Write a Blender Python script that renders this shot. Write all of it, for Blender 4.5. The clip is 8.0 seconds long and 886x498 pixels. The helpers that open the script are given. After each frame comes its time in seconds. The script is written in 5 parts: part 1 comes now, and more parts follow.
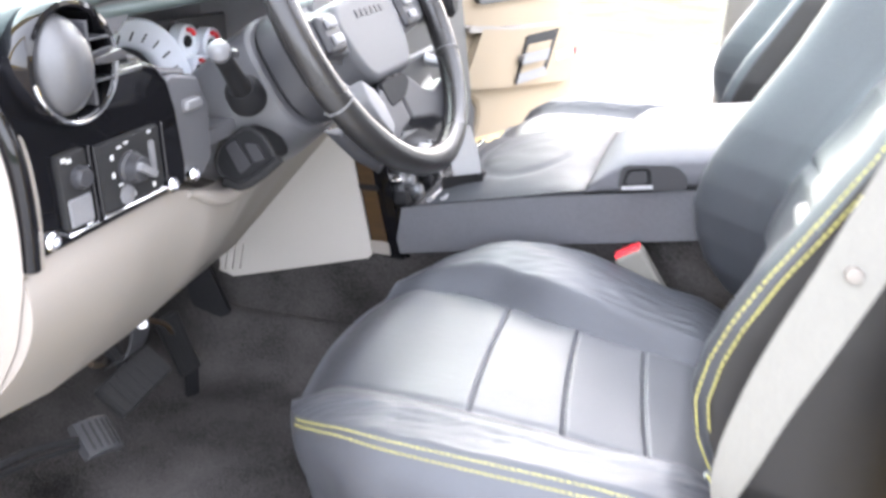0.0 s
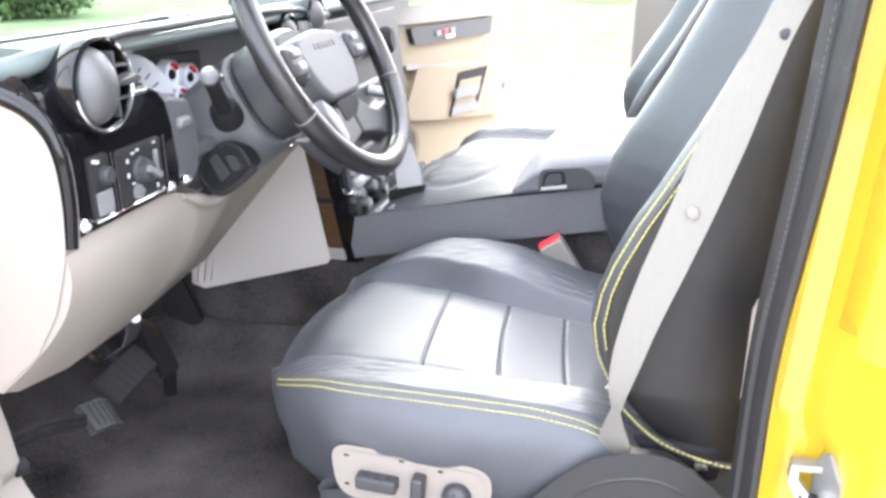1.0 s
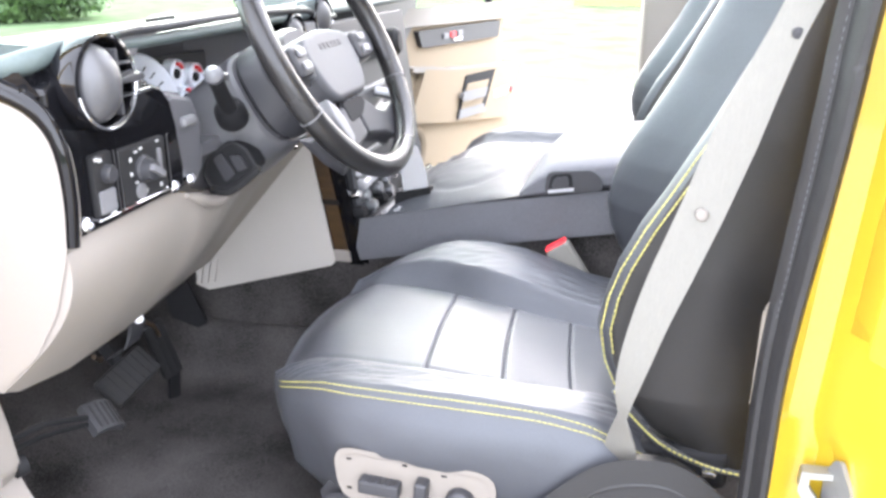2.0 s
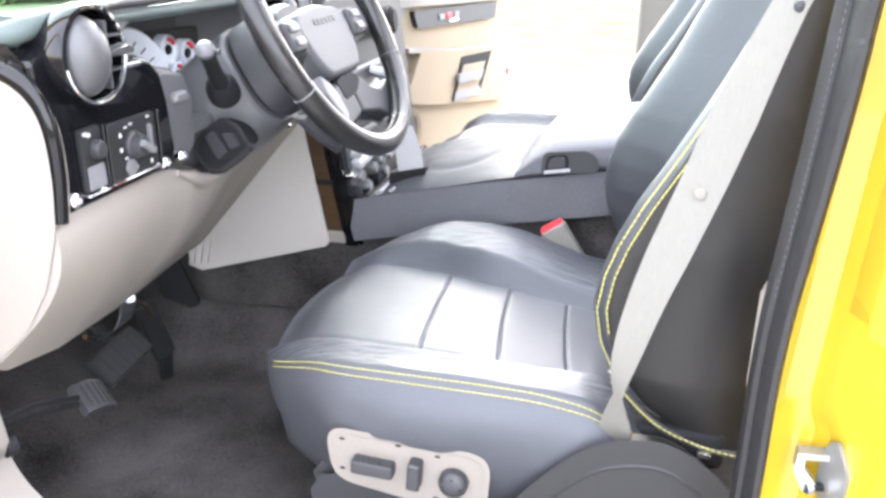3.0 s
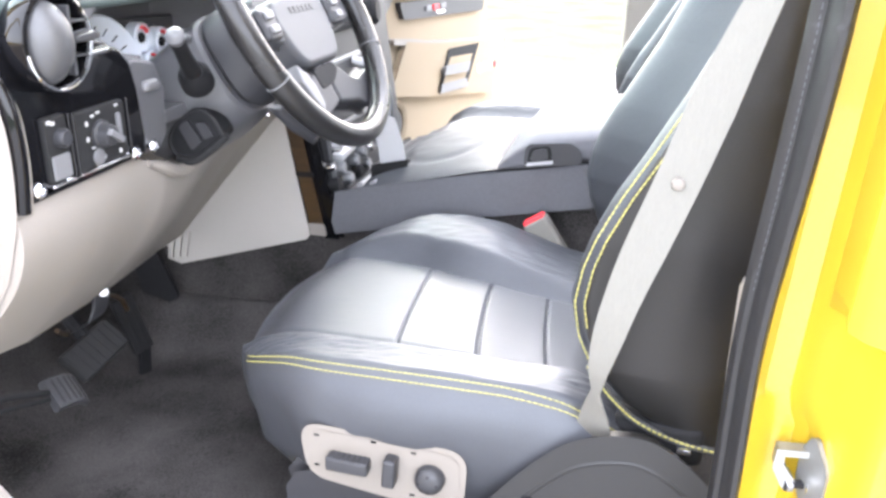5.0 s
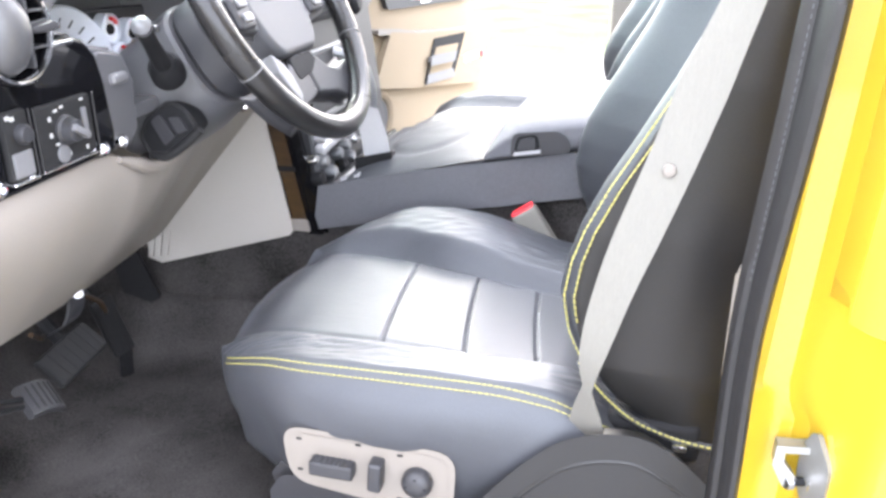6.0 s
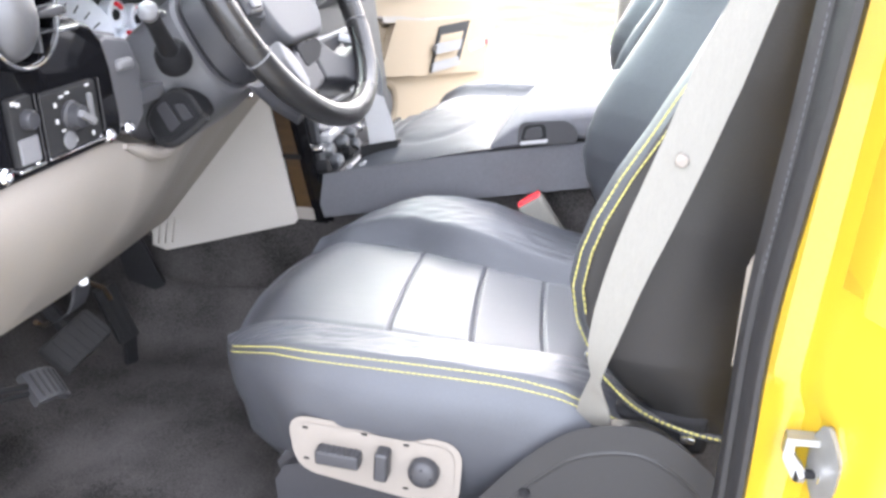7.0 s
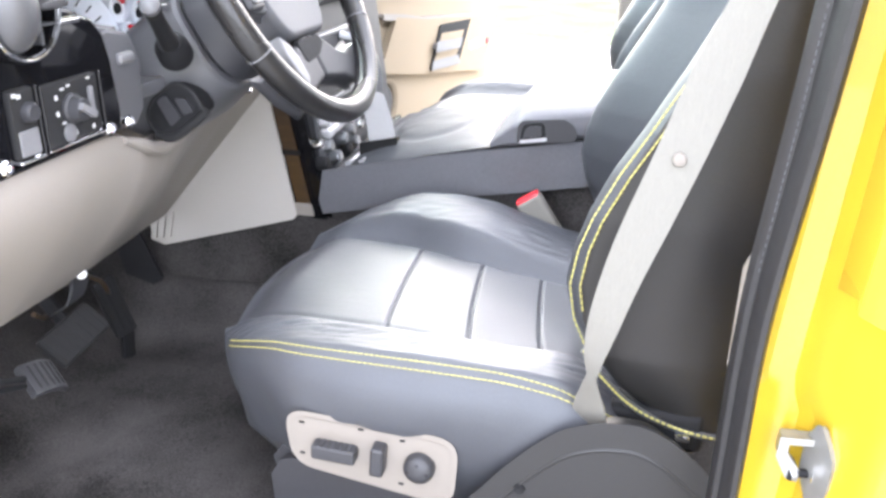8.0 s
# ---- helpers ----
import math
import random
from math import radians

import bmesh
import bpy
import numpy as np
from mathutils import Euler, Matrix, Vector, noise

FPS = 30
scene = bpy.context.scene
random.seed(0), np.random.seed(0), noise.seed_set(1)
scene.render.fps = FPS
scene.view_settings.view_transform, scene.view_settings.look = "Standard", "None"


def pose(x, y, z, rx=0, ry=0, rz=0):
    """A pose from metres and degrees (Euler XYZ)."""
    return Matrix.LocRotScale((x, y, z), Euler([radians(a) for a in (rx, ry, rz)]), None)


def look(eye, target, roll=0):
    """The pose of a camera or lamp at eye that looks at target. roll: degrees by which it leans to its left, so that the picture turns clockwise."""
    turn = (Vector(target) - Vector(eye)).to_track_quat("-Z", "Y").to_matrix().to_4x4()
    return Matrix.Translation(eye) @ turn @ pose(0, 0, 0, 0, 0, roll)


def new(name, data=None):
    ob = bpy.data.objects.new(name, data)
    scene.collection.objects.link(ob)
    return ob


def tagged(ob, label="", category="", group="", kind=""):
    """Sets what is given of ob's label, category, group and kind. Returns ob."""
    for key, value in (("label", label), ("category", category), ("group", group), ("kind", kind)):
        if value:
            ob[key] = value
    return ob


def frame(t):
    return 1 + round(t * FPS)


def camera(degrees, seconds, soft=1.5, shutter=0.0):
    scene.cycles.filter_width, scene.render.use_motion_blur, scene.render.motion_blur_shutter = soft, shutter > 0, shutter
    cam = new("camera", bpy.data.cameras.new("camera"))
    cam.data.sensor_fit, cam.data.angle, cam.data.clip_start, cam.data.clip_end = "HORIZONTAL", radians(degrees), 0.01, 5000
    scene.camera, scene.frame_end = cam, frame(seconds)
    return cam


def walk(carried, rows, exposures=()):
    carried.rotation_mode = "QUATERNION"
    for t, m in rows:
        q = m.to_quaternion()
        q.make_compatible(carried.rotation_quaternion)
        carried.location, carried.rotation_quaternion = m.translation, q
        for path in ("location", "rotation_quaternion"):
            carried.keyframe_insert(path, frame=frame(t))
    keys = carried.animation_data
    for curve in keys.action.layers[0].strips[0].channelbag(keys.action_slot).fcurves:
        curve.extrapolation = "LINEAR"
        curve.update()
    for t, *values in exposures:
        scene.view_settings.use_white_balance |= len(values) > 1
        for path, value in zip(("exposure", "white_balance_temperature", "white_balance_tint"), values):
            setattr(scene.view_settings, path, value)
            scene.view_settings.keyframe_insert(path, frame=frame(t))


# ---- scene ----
cam = camera(56.7, 8.0, soft=3.0, shutter=0.5)
PATH = [
    (0, (0.381, -0.508, 1.576), (-0.198, 1.235, 0.785), 0.9),
    (0.5, (0.412, -0.653, 1.571), (-0.066, 1.119, 0.775), 0.2),
    (1, (0.441, -0.722, 1.58), (-0.02, 1.098, 0.891), -0.2),
    (1.5, (0.441, -0.718, 1.578), (-0.037, 1.105, 0.908), -0.2),
    (3, (0.439, -0.704, 1.562), (-0.024, 1.106, 0.849), 0.4),
    (3.5, (0.441, -0.702, 1.56), (-0.017, 1.106, 0.839), 0.4),
    (4, (0.442, -0.699, 1.559), (-0.01, 1.108, 0.832), 0.6),
    (4.5, (0.448, -0.696, 1.558), (-0.001, 1.114, 0.835), 1.0),
    (6, (0.454, -0.646, 1.541), (0.031, 1.162, 0.799), -0.2),
    (6.5, (0.449, -0.64, 1.54), (0.021, 1.162, 0.785), -0.1),
    (7, (0.446, -0.642, 1.539), (0.021, 1.156, 0.772), 0.1),
    (7.5, (0.449, -0.645, 1.539), (0.029, 1.154, 0.771), 0.2),
    (8, (0.447, -0.646, 1.538), (0.027, 1.151, 0.769), 0.8),
]
rows = [(t, look(eye, target, roll)) for t, eye, target, roll in PATH]
walk(cam, rows, exposures=[(0.0, 3.82, 6250, 16), (8.0, 3.82, 6250, 16)])

# ---- light ----
world = bpy.data.worlds.new("sky")
scene.world = world
world.use_nodes = True
wn = world.node_tree
wn.nodes.clear()
sky = wn.nodes.new("ShaderNodeTexSky")
sky.sky_type = "NISHITA"
sky.sun_disc = False
sky.sun_elevation = radians(30)
sky.sun_rotation = radians(344)
sky.dust_density = 4.0
sky.air_density = 1.2
mixw = wn.nodes.new("ShaderNodeMix")
mixw.data_type = "RGBA"
mixw.inputs["Factor"].default_value = 0.75
mixw.inputs["B"].default_value = (6.15, 6.3, 6.55, 1)
bgw = wn.nodes.new("ShaderNodeBackground")
bgw.inputs["Strength"].default_value = 0.15
outw = wn.nodes.new("ShaderNodeOutputWorld")
wn.links.new(sky.outputs["Color"], mixw.inputs["A"])
wn.links.new(mixw.outputs["Result"], bgw.inputs["Color"])
wn.links.new(bgw.outputs["Background"], outw.inputs["Surface"])

sun_data = bpy.data.lights.new("sun", "SUN")
sun_data.energy = 0.48
sun_data.angle = radians(45)
sun_data.color = (0.97, 0.98, 1.0)
sun = new("sun", sun_data)
sun.matrix_world = look((-1.3, 4.6, 2.75), (0, 0, 0))


# ---- materials ----
def material(name, base, rough=0.5, metal=0.0, vary=0.12, grain=60.0, bump=0.1, big=4.0, coat=0.0, dist=0.002, stretch=(1, 1, 1), spec=0.5, tint=None, spread=0.4):
    m = bpy.data.materials.new(name)
    m.use_nodes = True
    nt = m.node_tree
    b = nt.nodes["Principled BSDF"]
    tc = nt.nodes.new("ShaderNodeTexCoord")
    mp = nt.nodes.new("ShaderNodeMapping")
    mp.inputs["Scale"].default_value = stretch
    nt.links.new(tc.outputs["Object"], mp.inputs["Vector"])
    n1 = nt.nodes.new("ShaderNodeTexNoise")
    n1.inputs["Scale"].default_value = grain
    n1.inputs["Detail"].default_value = 5
    n2 = nt.nodes.new("ShaderNodeTexNoise")
    n2.inputs["Scale"].default_value = big
    n2.inputs["Detail"].default_value = 4
    for n in (n1, n2):
        nt.links.new(mp.outputs["Vector"], n.inputs["Vector"])
    add = nt.nodes.new("ShaderNodeMath")
    add.operation = "ADD"
    nt.links.new(n1.outputs["Fac"], add.inputs[0])
    nt.links.new(n2.outputs["Fac"], add.inputs[1])
    ramp = nt.nodes.new("ShaderNodeMapRange")
    ramp.inputs["From Min"].default_value = 1 - spread
    ramp.inputs["From Max"].default_value = 1 + spread
    nt.links.new(add.outputs[0], ramp.inputs["Value"])
    mix = nt.nodes.new("ShaderNodeMix")
    mix.data_type = "RGBA"
    lo = [c * (1 - vary) for c in base]
    hi = [min(1, c * (1 + vary)) for c in (tint or base)]
    mix.inputs["A"].default_value = (*lo, 1)
    mix.inputs["B"].default_value = (*hi, 1)
    nt.links.new(ramp.outputs["Result"], mix.inputs["Factor"])
    nt.links.new(mix.outputs["Result"], b.inputs["Base Color"])
    rr = nt.nodes.new("ShaderNodeMapRange")
    rr.inputs["To Min"].default_value = max(0.02, rough * 0.85)
    rr.inputs["To Max"].default_value = min(1, rough * 1.15)
    nt.links.new(n2.outputs["Fac"], rr.inputs["Value"])
    nt.links.new(rr.outputs["Result"], b.inputs["Roughness"])
    b.inputs["Metallic"].default_value = metal
    b.inputs["Coat Weight"].default_value = coat
    b.inputs["Coat Roughness"].default_value = 0.03
    b.inputs["Specular IOR Level"].default_value = spec
    if bump:
        bp = nt.nodes.new("ShaderNodeBump")
        bp.inputs["Strength"].default_value = bump
        bp.inputs["Distance"].default_value = dist
        nt.links.new(n1.outputs["Fac"], bp.inputs["Height"])
        nt.links.new(bp.outputs["Normal"], b.inputs["Normal"])
    return m


def leather_material(name, base, rough, spec=1.0, tint=(1, 1, 1)):
    m = material(name, base, rough, vary=0.18, grain=420, bump=0.0, big=7, spec=spec)
    nt = m.node_tree
    b = nt.nodes["Principled BSDF"]
    tc = nt.nodes.new("ShaderNodeTexCoord")
    v = nt.nodes.new("ShaderNodeTexVoronoi")
    v.inputs["Scale"].default_value = 520
    nt.links.new(tc.outputs["Object"], v.inputs["Vector"])
    mp = nt.nodes.new("ShaderNodeMapping")
    mp.inputs["Scale"].default_value = (18, 50, 40)
    mp.inputs["Rotation"].default_value = (0.2, 0.1, 0.5)
    nt.links.new(tc.outputs["Object"], mp.inputs["Vector"])
    n = nt.nodes.new("ShaderNodeTexNoise")
    n.inputs["Scale"].default_value = 1.0
    n.inputs["Detail"].default_value = 6
    n.inputs["Distortion"].default_value = 1.2
    nt.links.new(mp.outputs["Vector"], n.inputs["Vector"])
    b1 = nt.nodes.new("ShaderNodeBump")
    b1.inputs["Strength"].default_value = 0.12
    b1.inputs["Distance"].default_value = 0.001
    nt.links.new(v.outputs["Distance"], b1.inputs["Height"])
    b2 = nt.nodes.new("ShaderNodeBump")
    b2.inputs["Strength"].default_value = 0.09
    b2.inputs["Distance"].default_value = 0.004
    nt.links.new(n.outputs["Fac"], b2.inputs["Height"])
    nt.links.new(b1.outputs["Normal"], b2.inputs["Normal"])
    nt.links.new(b2.outputs["Normal"], b.inputs["Normal"])
    # the sheen's tint carries the colour of sky and bounced light
    b.inputs["Specular Tint"].default_value = (*tint, 1)
    return m


def glass_material(name, tint=(1, 1, 1)):
    m = bpy.data.materials.new(name)
    m.use_nodes = True
    b = m.node_tree.nodes["Principled BSDF"]
    b.inputs["Base Color"].default_value = (*tint, 1)
    b.inputs["Transmission Weight"].default_value = 1
    b.inputs["Roughness"].default_value = 0.0
    b.inputs["IOR"].default_value = 1.1
    return m


LEATHER = leather_material("black_leather", (0.033, 0.0345, 0.040), 0.53, 0.58, (0.92, 0.96, 1.0))
# darker, duller copies of LEATHER: the backrests' weaker light put into colour
SEATBACK = leather_material("dimmed_backrest_side", (0.0108, 0.0105, 0.0106), 0.48, 0.38, (1.0, 0.97, 0.94))
BACKLEATHER = leather_material("dimmed_backrest_front", (0.024, 0.0255, 0.030), 0.5, 0.64, (0.92, 0.97, 1.0))
RIMLEATHER = leather_material("worn_rim_leather", (0.013, 0.0125, 0.0125), 0.27, 0.36)
VINYL = leather_material("charcoal_vinyl", (0.082, 0.083, 0.092), 0.64, 0.25)
PADLEATHER = leather_material("console_leather", (0.036, 0.038, 0.042), 0.66, 0.2, (0.9, 0.95, 1.0))
CARPET = material("charcoal_carpet", (0.0150, 0.0139, 0.0135), 0.95, vary=0.45, grain=420, bump=0.35, big=6, dist=0.004, spec=0.1, tint=(0.044, 0.041, 0.040), spread=0.24)
RUBBER = material("black_rubber", (0.011, 0.011, 0.012), 0.7, vary=0.2, grain=120, bump=0.1, spec=0.15)
SEAL = material("grey_door_seal", (0.015, 0.0145, 0.015), 0.45, vary=0.15, grain=90, bump=0.08, spec=0.3)
GLOSS = material("gloss_black_trim", (0.005, 0.005, 0.006), 0.06, vary=0.1, grain=20, bump=0.0, coat=0.0, spec=0.28)
SATIN = material("satin_black_plastic", (0.0145, 0.0145, 0.0152), 0.6, vary=0.2, grain=160, bump=0.15, dist=0.0008, spec=0.24)
DARK = material("dark_grey_plastic", (0.024, 0.024, 0.027), 0.5, vary=0.12, grain=300, bump=0.12, dist=0.0006, spec=0.4)
PADTOP = material("dash_pad_vinyl", (0.062, 0.080, 0.078), 0.5, vary=0.12, grain=260, bump=0.12, dist=0.0008, spec=0.3)
MID = material("mid_grey_plastic", (0.12, 0.12, 0.125), 0.45, vary=0.1, grain=300, bump=0.1, dist=0.0006)
VENT = material("vent_grey_plastic", (0.074, 0.074, 0.079), 0.42, vary=0.1, grain=300, bump=0.06, dist=0.0005)
BALL = material("vent_ball_plastic", (0.048, 0.048, 0.051), 0.4, vary=0.1, grain=300, bump=0.06, dist=0.0005)
HUB = material("hub_grey_plastic", (0.056, 0.057, 0.062), 0.5, vary=0.08, grain=300, bump=0.1, dist=0.0006, spec=0.3)
# slightly whiter tan, brightened well past TAN to make up for missing light
SIDETAN = material("brightened_stack_tan", (0.345, 0.323, 0.296), 0.6, vary=0.05, grain=420, bump=0.12, big=3, dist=0.0006)
TAN = material("light_tan_plastic", (0.192, 0.173, 0.154), 0.55, vary=0.05, grain=420, bump=0.12, big=3, dist=0.0006)
DOORTAN = material("door_tan_vinyl", (0.27, 0.222, 0.162), 0.85, vary=0.07, grain=300, bump=0.1, big=3, dist=0.0006, spec=0.05)
BEZEL = material("seat_switch_tan", (0.150, 0.134, 0.117), 0.5, vary=0.05, grain=400, bump=0.08, dist=0.0005)
COVER = material("seat_cover_plastic", (0.019, 0.0187, 0.019), 0.44, vary=0.1, grain=300, bump=0.1, dist=0.0006, spec=0.3)
WEBBING = material("belt_webbing", (0.132, 0.127, 0.112), 0.7, vary=0.1, grain=30, bump=0.5, big=9, dist=0.001, stretch=(40, 40, 8))
YELLOW = material("yellow_car_paint", (0.50, 0.335, 0.022), 0.32, vary=0.05, grain=8, bump=0.0, big=3, coat=0.5)
THREAD = material("yellow_thread", (0.33, 0.30, 0.085), 0.7, vary=0.2, grain=500, bump=0.2)
CHROME = material("chrome", (0.75, 0.75, 0.76), 0.12, metal=1.0, vary=0.05, grain=30, bump=0.0)
ZINC = material("zinc_plate", (0.27, 0.27, 0.26), 0.32, metal=0.5, vary=0.12, grain=60, bump=0.08)
SILVER = material("silver_plastic", (0.19, 0.195, 0.205), 0.34, metal=0.6, vary=0.06, grain=60, bump=0.03)
LIGHT = material("light_grey_plastic", (0.34, 0.34, 0.35), 0.4, vary=0.06, grain=300, bump=0.06, dist=0.0005)
PRINT = material("grey_print", (0.36, 0.36, 0.36), 0.5, vary=0.03, bump=0.0)
WHITE = material("white_print", (0.8, 0.8, 0.8), 0.5, vary=0.03, bump=0.0)
RED = material("red_plastic", (0.65, 0.02, 0.03), 0.35, vary=0.1, bump=0.0)
WOOD = material("amber_wood_trim", (0.034, 0.0165, 0.004), 0.35, vary=0.5, grain=18, bump=0.03, big=9, coat=0.6, stretch=(1, 1, 6))
PIPING = material("grey_mat_piping", (0.36, 0.37, 0.39), 0.7, vary=0.1, grain=200, bump=0.3)
GAUGE = material("gauge_face", (0.62, 0.65, 0.70), 0.4, vary=0.06, bump=0.0)
HEADLINER = material("headliner", (0.70, 0.67, 0.63), 0.9, vary=0.05, grain=300, bump=0.2)
CONCRETE = material("pale_driveway", (0.34, 0.335, 0.32), 0.85, vary=0.12, grain=40, bump=0.3, big=0.8, dist=0.01)
GRASS = material("lawn", (0.078, 0.110, 0.055), 0.95, vary=0.25, grain=30, bump=0.8, big=1.2, dist=0.03, tint=(0.115, 0.140, 0.085), spec=0.0)
LEAF = material("leaf_green", (0.05, 0.09, 0.02), 0.6, vary=0.5, grain=14, bump=0.1, big=3)
BARK = material("bark", (0.10, 0.07, 0.05), 0.9, vary=0.3, grain=30, bump=0.6)
BROWN = material("brown_fence_wood", (0.30, 0.17, 0.08), 0.8, vary=0.25, grain=20, bump=0.3)

GLASS = glass_material("car_glass", (0.80, 0.93, 0.85))


# ---- mesh helpers ----
def thing(name, label, category, at=(0, 0, 0), group="", kind=""):
    e = new(name)
    e.empty_display_size = 0.05
    e.location = at
    return tagged(e, label, category, group, kind)


def part(name, bm, mat, parent=None, label="", sharp=35):
    bmesh.ops.recalc_face_normals(bm, faces=bm.faces[:])
    me = bpy.data.meshes.new(name)
    bm.to_mesh(me)
    bm.free()
    me.polygons.foreach_set("use_smooth", [True] * len(me.polygons))
    me.set_sharp_from_angle(angle=radians(sharp))
    me.materials.append(mat)
    ob = new(name, me)
    if parent is not None:
        ob.parent = parent
        if parent.parent is None:
            ob.matrix_parent_inverse = Matrix.Translation(parent.location).inverted()
    if label:
        ob["label"] = label
    if name != "board" and len(me.polygons) < 4000:
        wn = ob.modifiers.new("shading", "WEIGHTED_NORMAL")
        wn.keep_sharp = True
        wn.weight = 80
    return ob


def merge(bm, other, m=None):
    me = bpy.data.meshes.new("scratch")
    other.to_mesh(me)
    other.free()
    if m is not None:
        me.transform(m)
    bm.from_mesh(me)
    bpy.data.meshes.remove(me)
    return bm


def moved(bm, m):
    bm.transform(m)
    return bm


def rbox(c, s, r=0.004, seg=2):
    bm = bmesh.new()
    bmesh.ops.create_cube(bm, size=1, matrix=Matrix.Translation(c) @ Matrix.Diagonal((*s, 1)))
    if r:
        bmesh.ops.bevel(bm, geom=bm.edges[:], offset=r, segments=seg, profile=0.5, affect="EDGES")
    return bm


def prism(pts, axis, lo, hi, r=0.003, seg=2):
    """A polygon pushed along one axis: pts are the two other coordinates in the order x, y, z."""
    bm = bmesh.new()

    def at(p, h):
        return {"x": (h, p[0], p[1]), "y": (p[0], h, p[1]), "z": (p[0], p[1], h)}[axis]
    a = [bm.verts.new(at(p, lo)) for p in pts]
    b = [bm.verts.new(at(p, hi)) for p in pts]
    bm.faces.new(a)
    bm.faces.new(b)
    n = len(pts)
    for i in range(n):
        bm.faces.new((a[i], a[(i + 1) % n], b[(i + 1) % n], b[i]))
    if r:
        bm.normal_update()
        es = [e for e in bm.edges if len(e.link_faces) == 2 and e.calc_face_angle(0) > 0.5]
        bmesh.ops.bevel(bm, geom=es, offset=r, segments=seg, profile=0.5, affect="EDGES", clamp_overlap=True)
    return bm


def rounded(pts, r, n=5):
    """The polygon pts with its corners rounded off."""
    out = []
    m = len(pts)
    for i in range(m):
        p, a, b = Vector(pts[i]), Vector(pts[i - 1]), Vector(pts[(i + 1) % m])
        u, v = a - p, b - p
        k = min(r, u.length * 0.45, v.length * 0.45)
        q0, q1 = p + u.normalized() * k, p + v.normalized() * k
        for j in range(n + 1):
            t = j / n
            w = q0 * (1 - t) ** 2 + p * 2 * t * (1 - t) + q1 * t * t
            out.append((w.x, w.y))
    return out


def curve(pts, n):
    """Points along a smooth line through pts."""
    P = [Vector(p) for p in pts]
    P = [2 * P[0] - P[1]] + P + [2 * P[-1] - P[-2]]
    out = []
    k = len(P) - 3
    for i in range(n):
        s = i / (n - 1) * k
        j = min(int(s), k - 1)
        t = s - j
        a, b, c, d = P[j:j + 4]
        out.append(0.5 * (2 * b + (c - a) * t + (2 * a - 5 * b + 4 * c - d) * t * t + (3 * b - a - 3 * c + d) * t ** 3))
    return out


def tube(pts, r, n=8, closed=False):
    P = [Vector(p) for p in pts]
    bm = bmesh.new()
    rings = []
    up = None
    for i, p in enumerate(P):
        if closed:
            d = P[(i + 1) % len(P)] - P[i - 1]
        else:
            d = P[min(i + 1, len(P) - 1)] - P[max(i - 1, 0)]
        d.normalize()
        if up is None:
            up = d.orthogonal().normalized()
        up = (up - d * up.dot(d)).normalized()
        side = d.cross(up)
        rad = r[i] if isinstance(r, (list, tuple)) else r
        rings.append([bm.verts.new(p + rad * (math.cos(2 * math.pi * k / n) * up + math.sin(2 * math.pi * k / n) * side)) for k in range(n)])
    m = len(rings)
    for i in range(m if closed else m - 1):
        a, b = rings[i], rings[(i + 1) % m]
        for k in range(n):
            bm.faces.new((a[k], a[(k + 1) % n], b[(k + 1) % n], b[k]))
    if not closed:
        bm.faces.new(rings[0])
        bm.faces.new(rings[-1])
    return bm


def loft(loops, caps=True, closed=True):
    bm = bmesh.new()
    R = [[bm.verts.new(p) for p in l] for l in loops]
    n = len(R[0])
    for a, b in zip(R, R[1:]):
        for k in range(n if closed else n - 1):
            bm.faces.new((a[k], a[(k + 1) % n], b[(k + 1) % n], b[k]))
    if caps:
        bm.faces.new(R[0])
        bm.faces.new(R[-1])
    return bm


def lathe(profile, at, axis, n=24):
    """A turned body: profile of (radius, height along axis)."""
    z = Vector(axis).normalized()
    x = z.orthogonal().normalized()
    y = z.cross(x)
    o = Vector(at)
    loops = [[o + z * h + r * (math.cos(2 * math.pi * k / n) * x + math.sin(2 * math.pi * k / n) * y) for k in range(n)] for r, h in profile]
    return loft(loops)


def stitches(pts, r, dash, gap):
    """Short lengths of thread along a line."""
    P = [Vector(p) for p in pts]
    bm = bmesh.new()
    run, start, keep = 0.0, P[0], True
    for a, b in zip(P, P[1:]):
        run += (b - a).length
        if run >= (dash if keep else gap):
            if keep:
                merge(bm, tube([start, (start + b) / 2, b], [r * 0.7, r, r * 0.7], 6))
            keep, start, run = not keep, b, 0.0
    return bm


def step(x, a, b):
    t = max(0.0, min(1.0, (x - a) / (b - a)))
    return t * t * (3 - 2 * t)


def lerp(x, table):
    """A value read off a table of (x, value)."""
    if x <= table[0][0]:
        return table[0][1]
    for (a, u), (b, v) in zip(table, table[1:]):
        if x <= b:
            return u + (v - u) * (x - a) / (b - a)
    return table[-1][1]

# ---- ground and surroundings ----
def sheet(x0, x1, y0, y1, z, nx, ny, bumpy=0.0):
    bm = bmesh.new()
    g = [[bm.verts.new((x0 + (x1 - x0) * i / nx, y0 + (y1 - y0) * j / ny, z + bumpy * noise.noise((i * 0.9, j * 0.7, 3.1)))) for j in range(ny + 1)] for i in range(nx + 1)]
    for i in range(nx):
        for j in range(ny):
            bm.faces.new((g[i][j], g[i + 1][j], g[i + 1][j + 1], g[i][j + 1]))
    return bm


